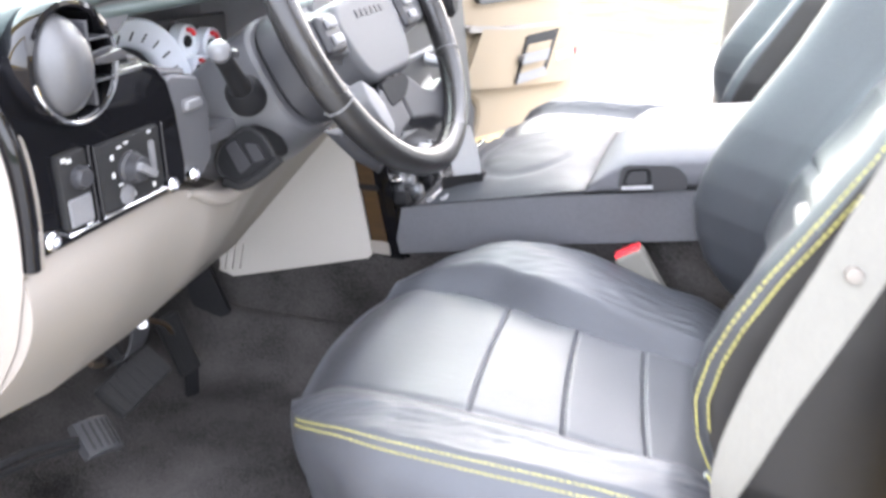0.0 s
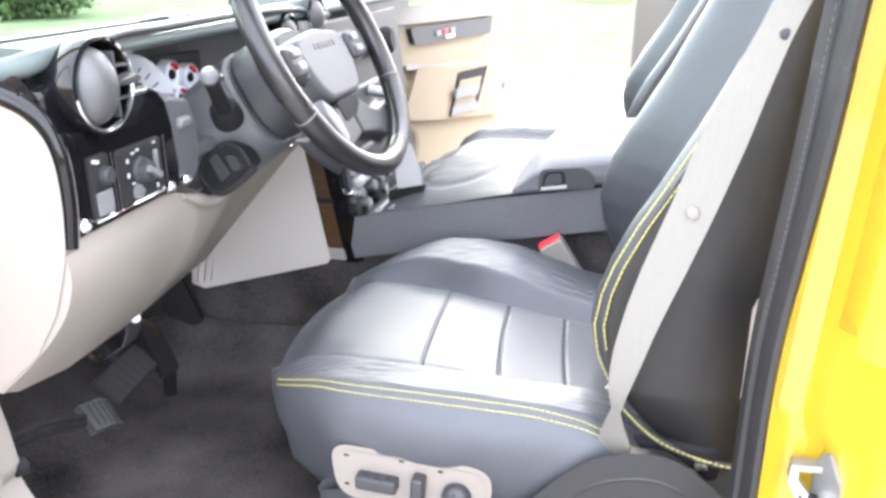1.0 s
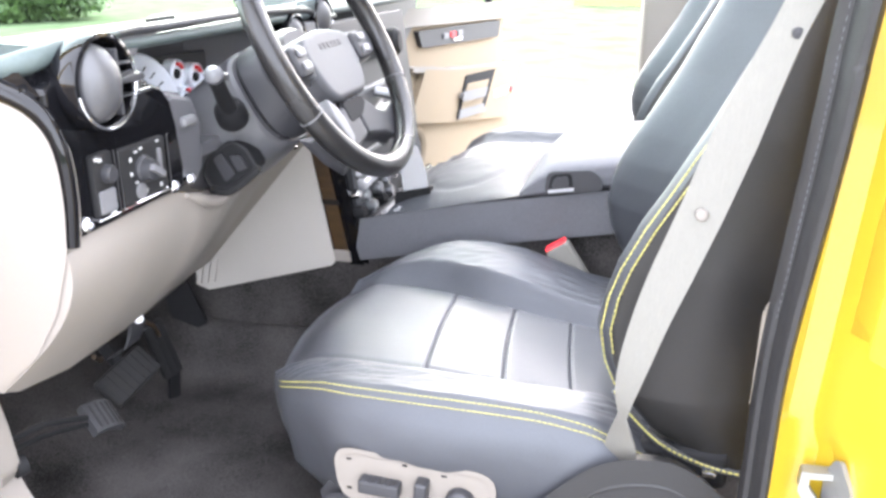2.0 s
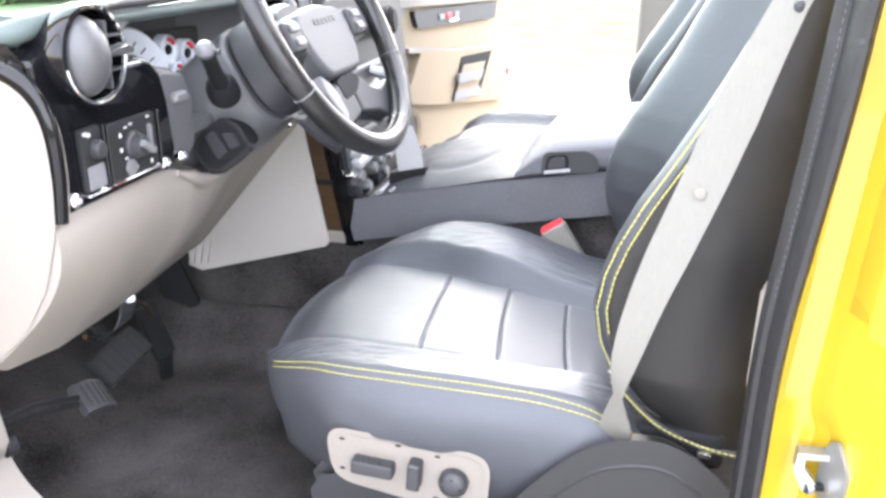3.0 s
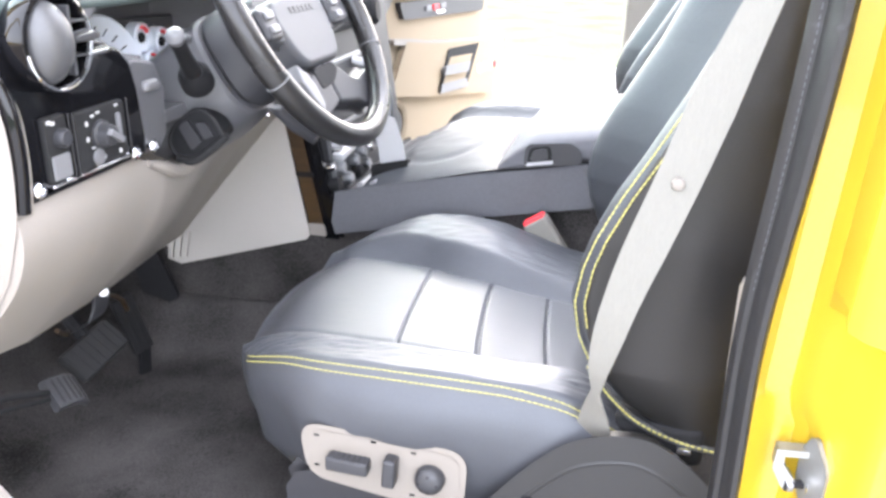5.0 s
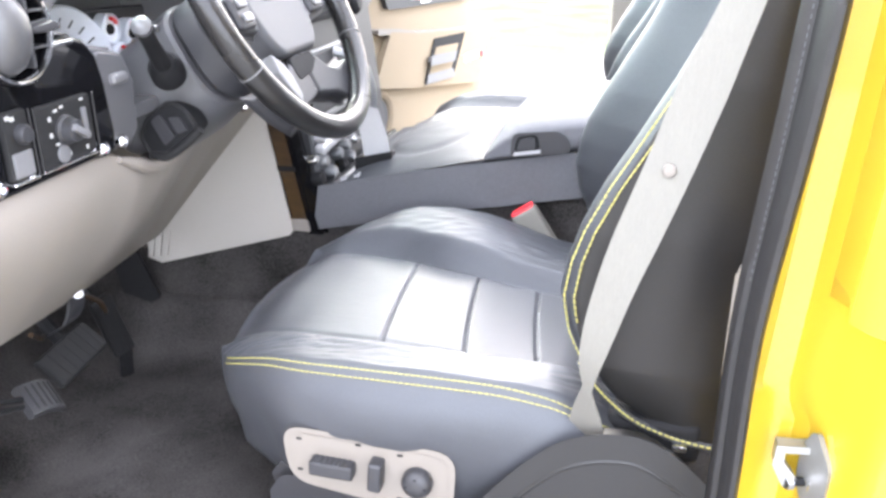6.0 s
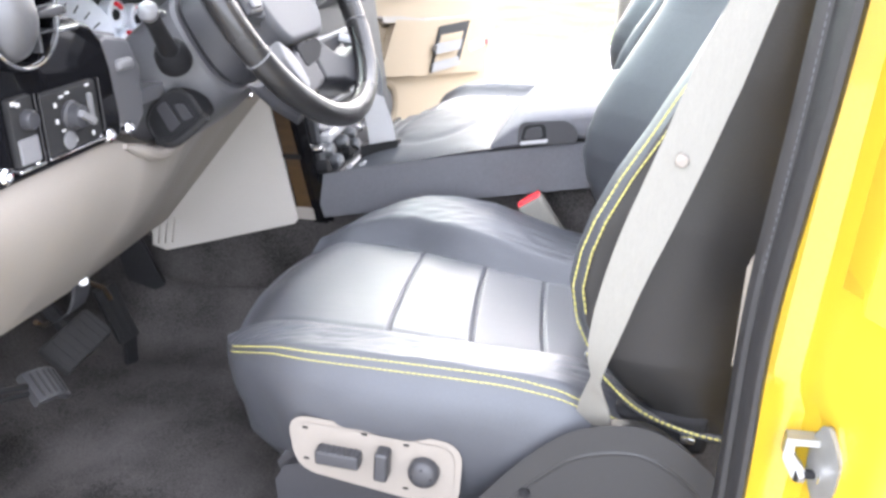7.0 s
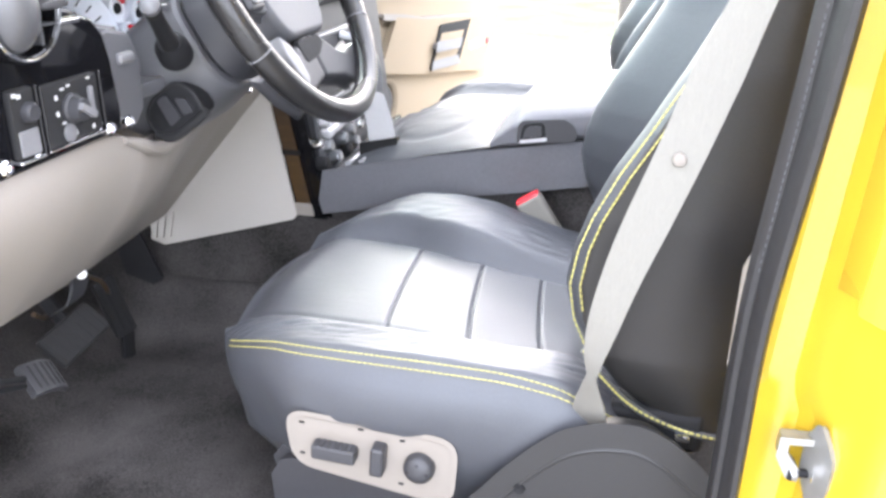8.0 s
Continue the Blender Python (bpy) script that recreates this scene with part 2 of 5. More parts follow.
ground = part("ground", sheet(-400, 400, -400, 400, -0.03, 20, 20), GRASS)
tagged(ground, "bright green mown lawn reaching to the distance", "lawn", kind="structure")
drive = part("driveway", prism([(-9, -9.0), (14, -9.0), (14, 9.2), (6, 10.4), (-1, 9.6), (-9, 8.2)], "z", -0.05, 0.0, 0.01, 1), CONCRETE)
tagged(drive, "pale sunlit concrete driveway under the truck", "driveway", kind="structure")
path_far = part("footpath", prism([(1.6, 15.4), (30, 15.0), (30, 17.2), (1.9, 17.4)], "z", -0.05, -0.01, 0.01, 1), CONCRETE)
tagged(path_far, "pale footpath crossing the far lawn", "path", kind="structure")

def bush(name, at, size, leaves, label, seed):
    rnd = random.Random(seed)
    b = thing(name, label, "tree" if name == "tree" else "shrub", at)
    trunk = bmesh.new()
    for k in range(5):
        a = k * 1.3 + rnd.random()
        tip = Vector(at) + Vector((math.cos(a) * size[0] * 0.5, math.sin(a) * size[1] * 0.5, size[2] * 0.8))
        mid = (Vector(at) + tip) / 2 + Vector((rnd.uniform(-.1, .1), rnd.uniform(-.1, .1), 0.1))
        merge(trunk, tube(curve([at, mid, tip], 7), [0.05, 0.045, 0.04, 0.03, 0.024, 0.018, 0.01], 6))
    part("trunk", trunk, BARK, b)
    bm = bmesh.new()
    for k in range(leaves):
        d = Vector((rnd.gauss(0, 1), rnd.gauss(0, 1), rnd.gauss(0, 1))).normalized() * (0.55 + 0.45 * rnd.random())
        lump = 0.8 + 0.35 * noise.noise(d * 2.3 + Vector((seed, 0, 0)))
        p = Vector(at) + Vector((d.x * size[0] * lump, d.y * size[1] * lump, size[2] * (0.38 + 0.66 * d.z * lump)))
        if p.z < 0.02:
            continue
        s = rnd.uniform(0.03, 0.07) * (3.0 if name == "tree" else 1.0 + size[0] * 0.3)
        q = Euler((rnd.uniform(0, 6), rnd.uniform(0, 6), rnd.uniform(0, 6))).to_matrix()
        vs = [bm.verts.new(p + q @ Vector(c) * s) for c in ((-1, 0, 0), (0, -0.5, 0.15), (1, 0, 0), (0, 0.5, 0.15))]
        bm.faces.new(vs)
    part("crown", bm, LEAF, b)
    return b


bush("bush", (3.4, 20.5, 0), (1.1, 0.9, 1.6), 4500, "dark green rounded garden bush on the lawn", 3)
bush("bush", (-15.4, 17.4, 0), (2.5, 2.1, 3.0), 26000, "large dense green bush beyond the driveway", 5)
bush("bush", (9.5, 25.0, 0), (2.6, 1.6, 2.4), 5000, "green bush in front of the wooden fence", 8)

# wooden fence far behind the lawn
fence = thing("fence", "brown wooden board fence behind the lawn", "fence", (2.6, 27, 0))
board_bm = rbox((0, 0, 0.85), (0.145, 0.022, 1.7), 0.004, 1)
first = part("board", board_bm, BROWN, fence)
first.matrix_parent_inverse = Matrix.Identity(4)
first.location = (-5.0, 0, 0)
for i in range(1, 120):
    o = first.copy()
    scene.collection.objects.link(o)
    o.location = (-5.0 + i * 0.155, 0.006 * (i % 3), random.uniform(-0.02, 0.02))
for z in (0.4, 1.4):
    part("rail", rbox((6.9, 27.035, z), (18.6, 0.045, 0.09), 0.004, 1), BROWN, fence)

# ---- truck shell ----
FLOOR = 0.74
truck = thing("truck_body", "bright yellow off-road truck body with open door frames", "car body", (0.6, 0.9, 0.0), kind="structure")


def floor_height(x, y):
    z = FLOOR
    z += 0.62 * max(0.0, -0.44 - x) ** 1.15
    z += 0.10 * step(y, 0.58, 0.71) ** 2
    z += 0.05 * step(-y, -0.06, 0.03)
    z += 0.006 * noise.noise((x * 7, y * 7, 0)) + 0.003 * noise.noise((x * 22, y * 22, 5))
    return z


bm = bmesh.new()
NX, NY = 90, 46
g = [[bm.verts.new((-0.95 + 1.6 * i / NX, 0.0 + 0.72 * j / NY, floor_height(-0.95 + 1.6 * i / NX, 0.72 * j / NY))) for j in range(NY + 1)] for i in range(NX + 1)]
for i in range(NX):
    for j in range(NY):
        bm.faces.new((g[i][j], g[i + 1][j], g[i + 1][j + 1], g[i][j + 1]))
part("carpet", bm, CARPET, truck, "worn charcoal carpet in the driver's footwell")
part("rear_floor", rbox((1.35, 0.92, 0.69), (1.42, 1.74, 0.06), 0.01), CARPET, truck, "dark carpet of the rear floor")
part("passenger_floor", rbox((-0.13, 1.5, 0.71), (1.56, 0.56, 0.06), 0.01), CARPET, truck)
# carpeted tunnel under the console
part("tunnel", prism([(-0.95, 0.70), (0.66, 0.70), (0.66, 1.18), (0.36, 1.126), (-0.09, 1.032), (-0.17, 1.0), (-0.46, 0.92), (-0.95, 0.92)], "y", 0.715, 1.19, 0.012), CARPET, truck, "charcoal carpet on the transmission tunnel")
part("cowl", prism([(-0.95, 1.30), (-0.95, 1.36), (-0.54, 1.405), (-0.50, 1.40), (-0.50, 1.34)], "y", 0.0, 1.86, 0.01), RUBBER, truck, "dark cowl panel under the windscreen")
part("firewall", rbox((-0.93, 0.92, 1.06), (0.04, 1.9, 0.68), 0.004), DARK, truck)

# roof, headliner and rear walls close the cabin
# unseen sunroof opening, added to bring sky light onto the front seats
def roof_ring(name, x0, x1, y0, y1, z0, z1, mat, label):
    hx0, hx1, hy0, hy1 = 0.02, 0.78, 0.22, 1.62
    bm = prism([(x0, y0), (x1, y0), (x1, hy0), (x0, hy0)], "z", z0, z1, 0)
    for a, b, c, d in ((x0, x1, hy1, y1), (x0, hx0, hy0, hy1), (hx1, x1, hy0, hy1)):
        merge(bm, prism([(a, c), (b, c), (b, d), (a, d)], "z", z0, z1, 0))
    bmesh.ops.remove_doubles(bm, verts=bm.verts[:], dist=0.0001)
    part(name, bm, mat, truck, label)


roof_ring("roof", -0.24, 2.40, -0.045, 1.895, 1.965, 2.005, YELLOW, "yellow roof panel round an opening added for light from above")
roof_ring("headliner", -0.22, 2.38, -0.005, 1.855, 1.93, 1.962, HEADLINER, "pale fabric headliner round the added roof opening")
part("tailgate", rbox((2.42, 0.925, 1.05), (0.05, 1.94, 0.80), 0.01), YELLOW, truck)
part("rear_side", rbox((1.62, -0.135, 1.02), (1.6, 0.05, 0.75), 0.01), YELLOW, truck)
part("rear_side", rbox((2.05, 1.985, 1.02), (0.72, 0.05, 0.75), 0.01), YELLOW, truck)
for y in (-0.08, 1.93):
    part("rear_post", rbox((2.38, y, 1.68), (0.10, 0.07, 0.55), 0.01), YELLOW, truck)
    s = 1 if y < 0 else -1
    part("windscreen_post", tube(curve([(-0.50, y + 0.03 * s, 1.36), (-0.38, y + 0.05 * s, 1.66), (-0.24, y + 0.08 * s, 1.97)], 8), 0.035, 10), YELLOW, truck)
    part("rocker_sill", prism([(y - 0.06, 0.55), (y + 0.06, 0.55), (y + 0.07, 0.70), (y + 0.03, 0.735), (y - 0.05, 0.72)], "x", -0.45, 2.4, 0.012), YELLOW, truck)
    part("hinge_post", rbox((-0.52, y, 1.03), (0.30, 0.09, 0.72), 0.02), YELLOW, truck)
wind = part("windscreen", prism([(-0.49, 1.42), (-0.484, 1.415), (-0.225, 1.965), (-0.231, 1.97)], "y", 0.0, 1.86, 0), GLASS, truck, "clear green-tinted windscreen")
wind.visible_shadow = False
part("passenger_b_pillar", prism([(0.375, 1.84), (0.50, 1.82), (0.53, 1.86), (0.53, 1.97), (0.42, 1.98), (0.365, 1.90)], "z", 0.70, 1.97, 0.012), BEZEL, truck, "grey trimmed door post on the passenger side")

# the unseen driver's door, opened wide on its front hinges to shade the dashboard end
driver_door = thing("driver_door", "unseen yellow driver's door with tan lining, standing wide open for its shade", "car door", (-0.53, -0.14, 0.74), group="front doors")
swing = Matrix.Translation((-0.53, -0.14, 0)) @ Matrix.Rotation(radians(-72), 4, "Z")
part("skin", moved(prism([(0.0, 0.74), (0.0, 1.44), (1.06, 1.44), (1.08, 1.10), (1.04, 0.74)], "y", -0.07, -0.02, 0.012), swing), YELLOW, driver_door, "yellow outer skin")
part("lining", moved(prism([(0.03, 0.78), (0.03, 1.41), (1.02, 1.41), (1.04, 1.10), (1.01, 0.78)], "y", -0.018, 0.03, 0.015), swing), DOORTAN, driver_door, "tan inner lining")
part("sash", moved(tube(curve([(0.04, -0.04, 1.43), (0.16, -0.04, 1.70), (0.30, -0.04, 1.93), (0.70, -0.04, 1.95), (1.05, -0.04, 1.93), (1.06, -0.04, 1.43)], 40), 0.022, 8), swing), YELLOW, driver_door)

# bonnet, chassis and wheels carry the cabin
part("bonnet", prism([(-1.95, 0.70), (-1.97, 1.16), (-1.90, 1.22), (-1.0, 1.27), (-0.965, 1.26), (-0.965, 0.70)], "y", -0.02, 1.87, 0.03, 3), YELLOW, truck, "yellow flat bonnet")
part("chassis", rbox((0.25, 0.925, 0.60), (4.2, 1.2, 0.18), 0.02), RUBBER, truck, "dark underbody frame")
for x in (-1.2, 2.02):
    for y, s in ((-0.26, -1), (2.11, 1)):
        tyre = part("wheel", lathe([(0.27, -0.13), (0.40, -0.14), (0.435, -0.11), (0.44, 0.0), (0.435, 0.11), (0.40, 0.14), (0.27, 0.13)], (x, y, 0.44), (0, 1, 0), 40), RUBBER, truck, "black off-road tyre")
        part("rim", lathe([(0.001, -0.03), (0.10, -0.03), (0.22, 0.02), (0.25, 0.04), (0.272, 0.045), (0.272, -0.1), (0.001, -0.1)], (x, y + 0.08 * s, 0.44), (0, s, 0), 32), SILVER, tyre, "silver wheel rim")
    part("axle", tube([(x, -0.2, 0.44), (x, 0.925, 0.47), (x, 2.05, 0.44)], 0.05, 10), RUBBER, truck)
    part("spring_block", rbox((x, 0.40, 0.50), (0.2, 0.12, 0.14), 0.01), RUBBER, truck)
    part("spring_block", rbox((x, 1.45, 0.50), (0.2, 0.12, 0.14), 0.01), RUBBER, truck)

# driver side door post: stepped yellow jamb with seal
jamb = [(0.575, 0.075), (0.60, 0.060), (0.622, 0.056), (0.634, 0.046), (0.648, 0.0), (0.656, -0.03), (0.667, -0.048), (0.685, -0.060), (0.705, -0.085), (0.715, -0.14), (0.74, -0.165), (0.90, -0.165), (0.90, -0.10), (0.76, 0.09)]
levels = []
for z in [0.70 + 0.01875 * k for k in range(69)]:
    up = 0.042 * step(z, 1.246, 1.262)
    low = 0.012 * step(z, 1.125, 1.135)
    lean = 0.055 * (z - 1.1)
    lp = []
    for k, (x, y) in enumerate(jamb):
        dx = lean
        if 4 <= k <= 8:
            dx -= up * (0.55 if k in (4, 8) else 1.0)
        if 1 <= k <= 3:
            dx -= low
        lp.append((x + dx, y - (0.4 * up if 5 <= k <= 8 else 0), z))
    levels.append(lp)
bm = loft(levels)
part("b_pillar", bm, YELLOW, truck, "glossy yellow painted door post", sharp=28)
part("pillar_panel", rbox((0.726, -0.092, 1.285), (0.05, 0.055, 0.10), 0.018, 4), YELLOW, truck, "raised yellow pressing on the door post")
part("latch_bump", lathe([(0.001, -0.012), (0.022, -0.012), (0.024, -0.004), (0.018, 0.004), (0.001, 0.006)], (0.676, -0.10, 1.06), (-0.5, -0.8, 0), 20), RUBBER, truck, "round black rubber buffer")

seal_line = curve([(0.546, 0, 0.80), (0.549, 0, 1.04), (0.549, 0, 1.18), (0.551, 0, 1.25), (0.556, 0, 1.32), (0.562, 0, 1.40), (0.567, 0, 1.48), (0.570, 0, 1.53), (0.592, -0.014, 1.86)], 60)
shape = ((0.010, 0.046), (0.0, 0.022), (0.004, 0.014), (0.0085, 0.013), (0.0105, 0.008), (0.012, 0.0), (0.016, -0.006), (0.0205, -0.006), (0.0245, 0.0), (0.0255, 0.010), (0.022, 0.030))
part("door_seal", loft([[p + Vector((a * (1 + 0.25 * step(p.z, 1.15, 1.5)), b, 0)) for a, b in shape] for p in seal_line]), SEAL, truck, "dark grey rubber door seal", sharp=50)
line = [p + Vector((0.0075, 0.0128, 0)) for p in curve([tuple(p) for p in seal_line], 300)]
part("seal_stitching", stitches(line[120:], 0.0004, 0.003, 0.002), VINYL, truck)
part("pillar_trim", prism([(0.560, 1.15), (0.74, 1.15), (0.76, 1.268), (0.578, 1.268), (0.568, 1.262), (0.560, 1.245)], "y", 0.068, 0.092, 0.005), TAN, truck, "light tan inner door post trim")

# striker: plate, loop and roller bolt
plate = moved(prism(rounded([(0.003, 0.045), (-0.023, 0.020), (-0.022, -0.014), (-0.004, -0.045), (0.019, -0.018), (0.018, 0.020)], 0.008), "x", -0.003, 0.003, 0.001, 1), Matrix.Translation((0.638, 0.022, 1.078)) @ Matrix.Rotation(radians(22), 4, "Z"))
striker = part("striker", plate, ZINC, truck, "zinc-plated door latch striker")
part("loop", prism([(0.606, 1.100), (0.640, 1.102), (0.640, 1.098), (0.611, 1.096), (0.612, 1.084), (0.626, 1.066), (0.624, 1.058), (0.616, 1.060), (0.605, 1.081)], "y", 0.026, 0.044, 0.0015, 2), ZINC, striker)
part("roller", tube([(0.618, 0.028, 1.064), (0.628, 0.028, 1.065), (0.640, 0.028, 1.066)], 0.0042, 12), RUBBER, striker, "black striker roller")
part("bolt_head", lathe([(0.001, -0.004), (0.0062, -0.004), (0.0066, 0.0), (0.0055, 0.003), (0.001, 0.003)], (0.620, 0.026, 1.064), (1, 0.5, 0), 6), CHROME, striker, "chrome hexagon bolt head")
part("washer", lathe([(0.001, -0.003), (0.008, -0.003), (0.008, 0.002), (0.001, 0.002)], (0.637, 0.027, 1.066), (1, 0.2, 0), 20), CHROME, striker)

# sill trim and kick panel beside the driver's footwell
trim_line = curve([(-0.345, -0.012, 1.09), (-0.325, -0.012, 1.02), (-0.318, -0.012, 0.95), (-0.285, -0.012, 0.885), (-0.20, -0.015, 0.83), (0.0, -0.02, 0.795), (0.55, -0.02, 0.79)], 40)
part("sill_trim", loft([[p + Vector(o) for o in ((0, -0.03, 0), (0, 0.028, 0.004), (-0.004, 0.030, -0.010), (-0.01, 0.030, -0.06), (-0.01, -0.03, -0.06))] for p in trim_line]), TAN, truck, "light tan scuffed sill trim", sharp=45)
part("kick_trim", prism([(-0.56, 0.86), (-0.34, 0.90), (-0.302, 0.962), (-0.309, 1.02), (-0.325, 1.10), (-0.56, 1.10)], "y", -0.03, 0.012, 0.006), TAN, truck, "light tan kick panel")
part("sill_seal", tube([p + Vector((0.006, -0.040, -0.006)) for p in trim_line], 0.012, 10), SEAL, truck, "dark rubber sill seal")
part("grommet", lathe([(0.001, 0.012), (0.014, 0.010), (0.014, 0.002), (0.014, -0.004), (0.001, -0.004)], (-0.312, 0.012, 0.955), (0.4, 1, 0), 16), RUBBER, truck)


# ---- dashboard ----
dash = thing("dashboard", "tan and gloss black dashboard with a round air vent", "dashboard", (-0.4, 0.93, 1.0))
part("pad", prism([(-0.176, 1.462), (-0.170, 1.470), (-0.176, 1.480), (-0.215, 1.4815), (-0.30, 1.4755), (-0.49, 1.448), (-0.49, 1.436), (-0.30, 1.460), (-0.20, 1.462)], "y", 0.006, 1.86, 0.004, 3), PADTOP, dash, "soft dark dashboard top pad")
part("gloss_side", prism([(-0.152, 1.415), (-0.155, 1.440), (-0.172, 1.458), (-0.30, 1.454), (-0.49, 1.434), (-0.49, 1.40), (-0.30, 1.40)], "y", -0.028, -0.008, 0.004, 2), GLOSS, dash, "gloss black side under the pad")
lip = curve([(-0.166, 0.120, 1.486), (-0.171, 0.16, 1.486), (-0.171, 0.24, 1.4855), (-0.171, 0.386, 1.487), (-0.172, 0.52, 1.485), (-0.172, 0.68, 1.477), (-0.168, 0.72, 1.45)], 40)
roll = curve([(-0.49, -0.022, 1.434), (-0.30, -0.022, 1.455), (-0.205, -0.020, 1.4625), (-0.168, -0.012, 1.472), (-0.160, 0.02, 1.4805), (-0.160, 0.055, 1.485), (-0.161, 0.09, 1.487), (-0.166, 0.125, 1.486)], 40)
part("rolled_edge", tube(roll, [0.0125 - 0.0065 * step(k, 12, 39) for k in range(40)], 14), PADTOP, dash, "rounded near edge of the pad")
part("hood_cheek", prism([(0.128, 1.444), (0.160, 1.448), (0.178, 1.462), (0.232, 1.4815), (0.125, 1.4815)], "x", -0.200, -0.174, 0.004, 2), VENT, dash, "grey cheek of the gauge hood")
part("hood_lip", tube(lip, 0.0058, 10), DARK, dash, "rounded hood edge over the gauges")
# stands for a low dark bump at the windscreen base
part("windscreen_bump", prism(rounded([(-0.319, 0.412), (-0.330, 0.512), (-0.388, 0.587), (-0.369, 0.504)], 0.006), "z", 1.460, 1.478, 0.002, 2), RUBBER, dash, "dark low bump near the windscreen base")
# recess behind the steering wheel
# light falling on the far wall and back is put into their paler greys
part("recess_back", rbox((-0.315, 0.44, 1.382), (0.02, 0.56, 0.164), 0.004), VENT, dash)
part("recess_wall", prism([(-0.315, 0.475), (-0.165, 0.66), (-0.165, 0.70), (-0.33, 0.70), (-0.33, 0.475)], "z", 1.29, 1.458, 0.004), MID, dash)
part("recess_wall", prism([(-0.30, 0.17), (-0.16, 0.155), (-0.16, 0.185), (-0.29, 0.23)], "z", 1.29, 1.398, 0.004), DARK, dash)
part("recess_floor", rbox((-0.235, 0.45, 1.318), (0.15, 0.52, 0.02), 0.004), VENT, dash)

panel = [(-0.028, 1.283), (0.200, 1.287), (0.203, 1.31), (0.197, 1.37), (0.188, 1.402), (0.172, 1.420), (0.155, 1.4255), (0.09, 1.428), (0.06, 1.452), (0.0, 1.456), (-0.028, 1.445)]
gloss = part("gloss_panel", prism(panel, "x", -0.168, -0.145, 0.006, 3), GLOSS, dash, "gloss black dashboard panel")
# gloss band round the end cap
outer = [Vector((a, 0, b)) for a, b in ((-0.140, 1.283), (-0.133, 1.33), (-0.132, 1.375), (-0.138, 1.41), (-0.155, 1.436), (-0.185, 1.450), (-0.22, 1.457), (-0.40, 1.462))]
inner = [Vector((a, 0, b)) for a, b in ((-0.144, 1.283), (-0.139, 1.33), (-0.140, 1.375), (-0.149, 1.402), (-0.167, 1.420), (-0.196, 1.432), (-0.225, 1.438), (-0.40, 1.442))]
oc = [(p.x, p.z) for p in curve(outer, 30)]
ic = [(p.x, p.z) for p in curve(inner, 30)]
ctr = [Vector(((p[0] + q[0]) / 2, -0.026, (p[1] + q[1]) / 2)) for p, q in zip(oc, ic)]
hw = [max(0.008, 0.5 * math.hypot(p[0] - q[0], p[1] - q[1]) + 0.002) for p, q in zip(oc, ic)]
part("gloss_band", tube(ctr, hw, 14), GLOSS, dash, "gloss black band round the end cap")
cap = ic + [(-0.40, 1.09), (-0.29, 1.092), (-0.262, 1.103), (-0.205, 1.152), (-0.168, 1.21), (-0.147, 1.27)]
end_cap = part("end_cap", prism(cap, "y", -0.036, -0.006, 0.003, 2), TAN, dash, "light tan end cap of the dashboard")
part("plug", lathe([(0.001, -0.004), (0.011, -0.004), (0.013, 0.002), (0.001, 0.003)], (-0.247, -0.036, 1.325), (0, 1, 0), 18), DARK, end_cap, "round dark plug")

# lower tan panel: swept from side to side with a bulging face
TOP = [(0, 1.284), (0.20, 1.284), (0.235, 1.262), (0.30, 1.238), (0.36, 1.236), (0.41, 1.246), (0.46, 1.262), (0.54, 1.262), (0.70, 1.262)]


def lower_profile(y):
    top_x = lerp(y, [(0, -0.150), (0.24, -0.152), (0.35, -0.178), (0.50, -0.198), (0.60, -0.205), (0.66, -0.195), (0.70, -0.165)])
    bot_x = lerp(y, [(-0.03, -0.262), (0, -0.274), (0.1, -0.285), (0.3, -0.329), (0.6, -0.405), (0.70, -0.425)])
    bot_z = lerp(y, [(-0.03, 1.094), (0, 1.076), (0.1, 1.054), (0.3, 1.024), (0.6, 0.987), (0.70, 0.975)])
    bulge = lerp(y, [(0, 0.040), (0.25, 0.036), (0.45, 0.018), (0.58, -0.008), (0.70, 0.0)])
    top_z = sum(lerp(y + 0.008 * j, TOP) for j in range(-4, 5)) / 9
    front = []
    for k in range(15):
        s = k / 14
        x = top_x + (bot_x - top_x) * s + bulge * math.sin(math.pi * s ** 0.8)
        z = top_z + (bot_z - top_z) * s
        front.append(Vector((x, y, z)))
    back = [p + Vector((-0.025, 0, 0.006)) for p in front[::-1]]
    return front + back


ys = [-0.034 + 0.734 * k / 120 for k in range(121)]
part("lower_panel", loft([lower_profile(y) for y in ys]), TAN, dash, "light tan lower dashboard panel", sharp=50)

lip_line = []
for k in range(50):
    y = 0.205 + 0.34 * k / 49
    p = lower_profile(y)[0]
    lip_line.append(p + Vector((0.003, 0, -0.004)))
part("rolled_lip", tube(lip_line, [0.0095 * step(k, -6, 8) * step(55 - k, 0, 14) for k in range(50)], 10), TAN, dash, "rounded tan lip under the column")

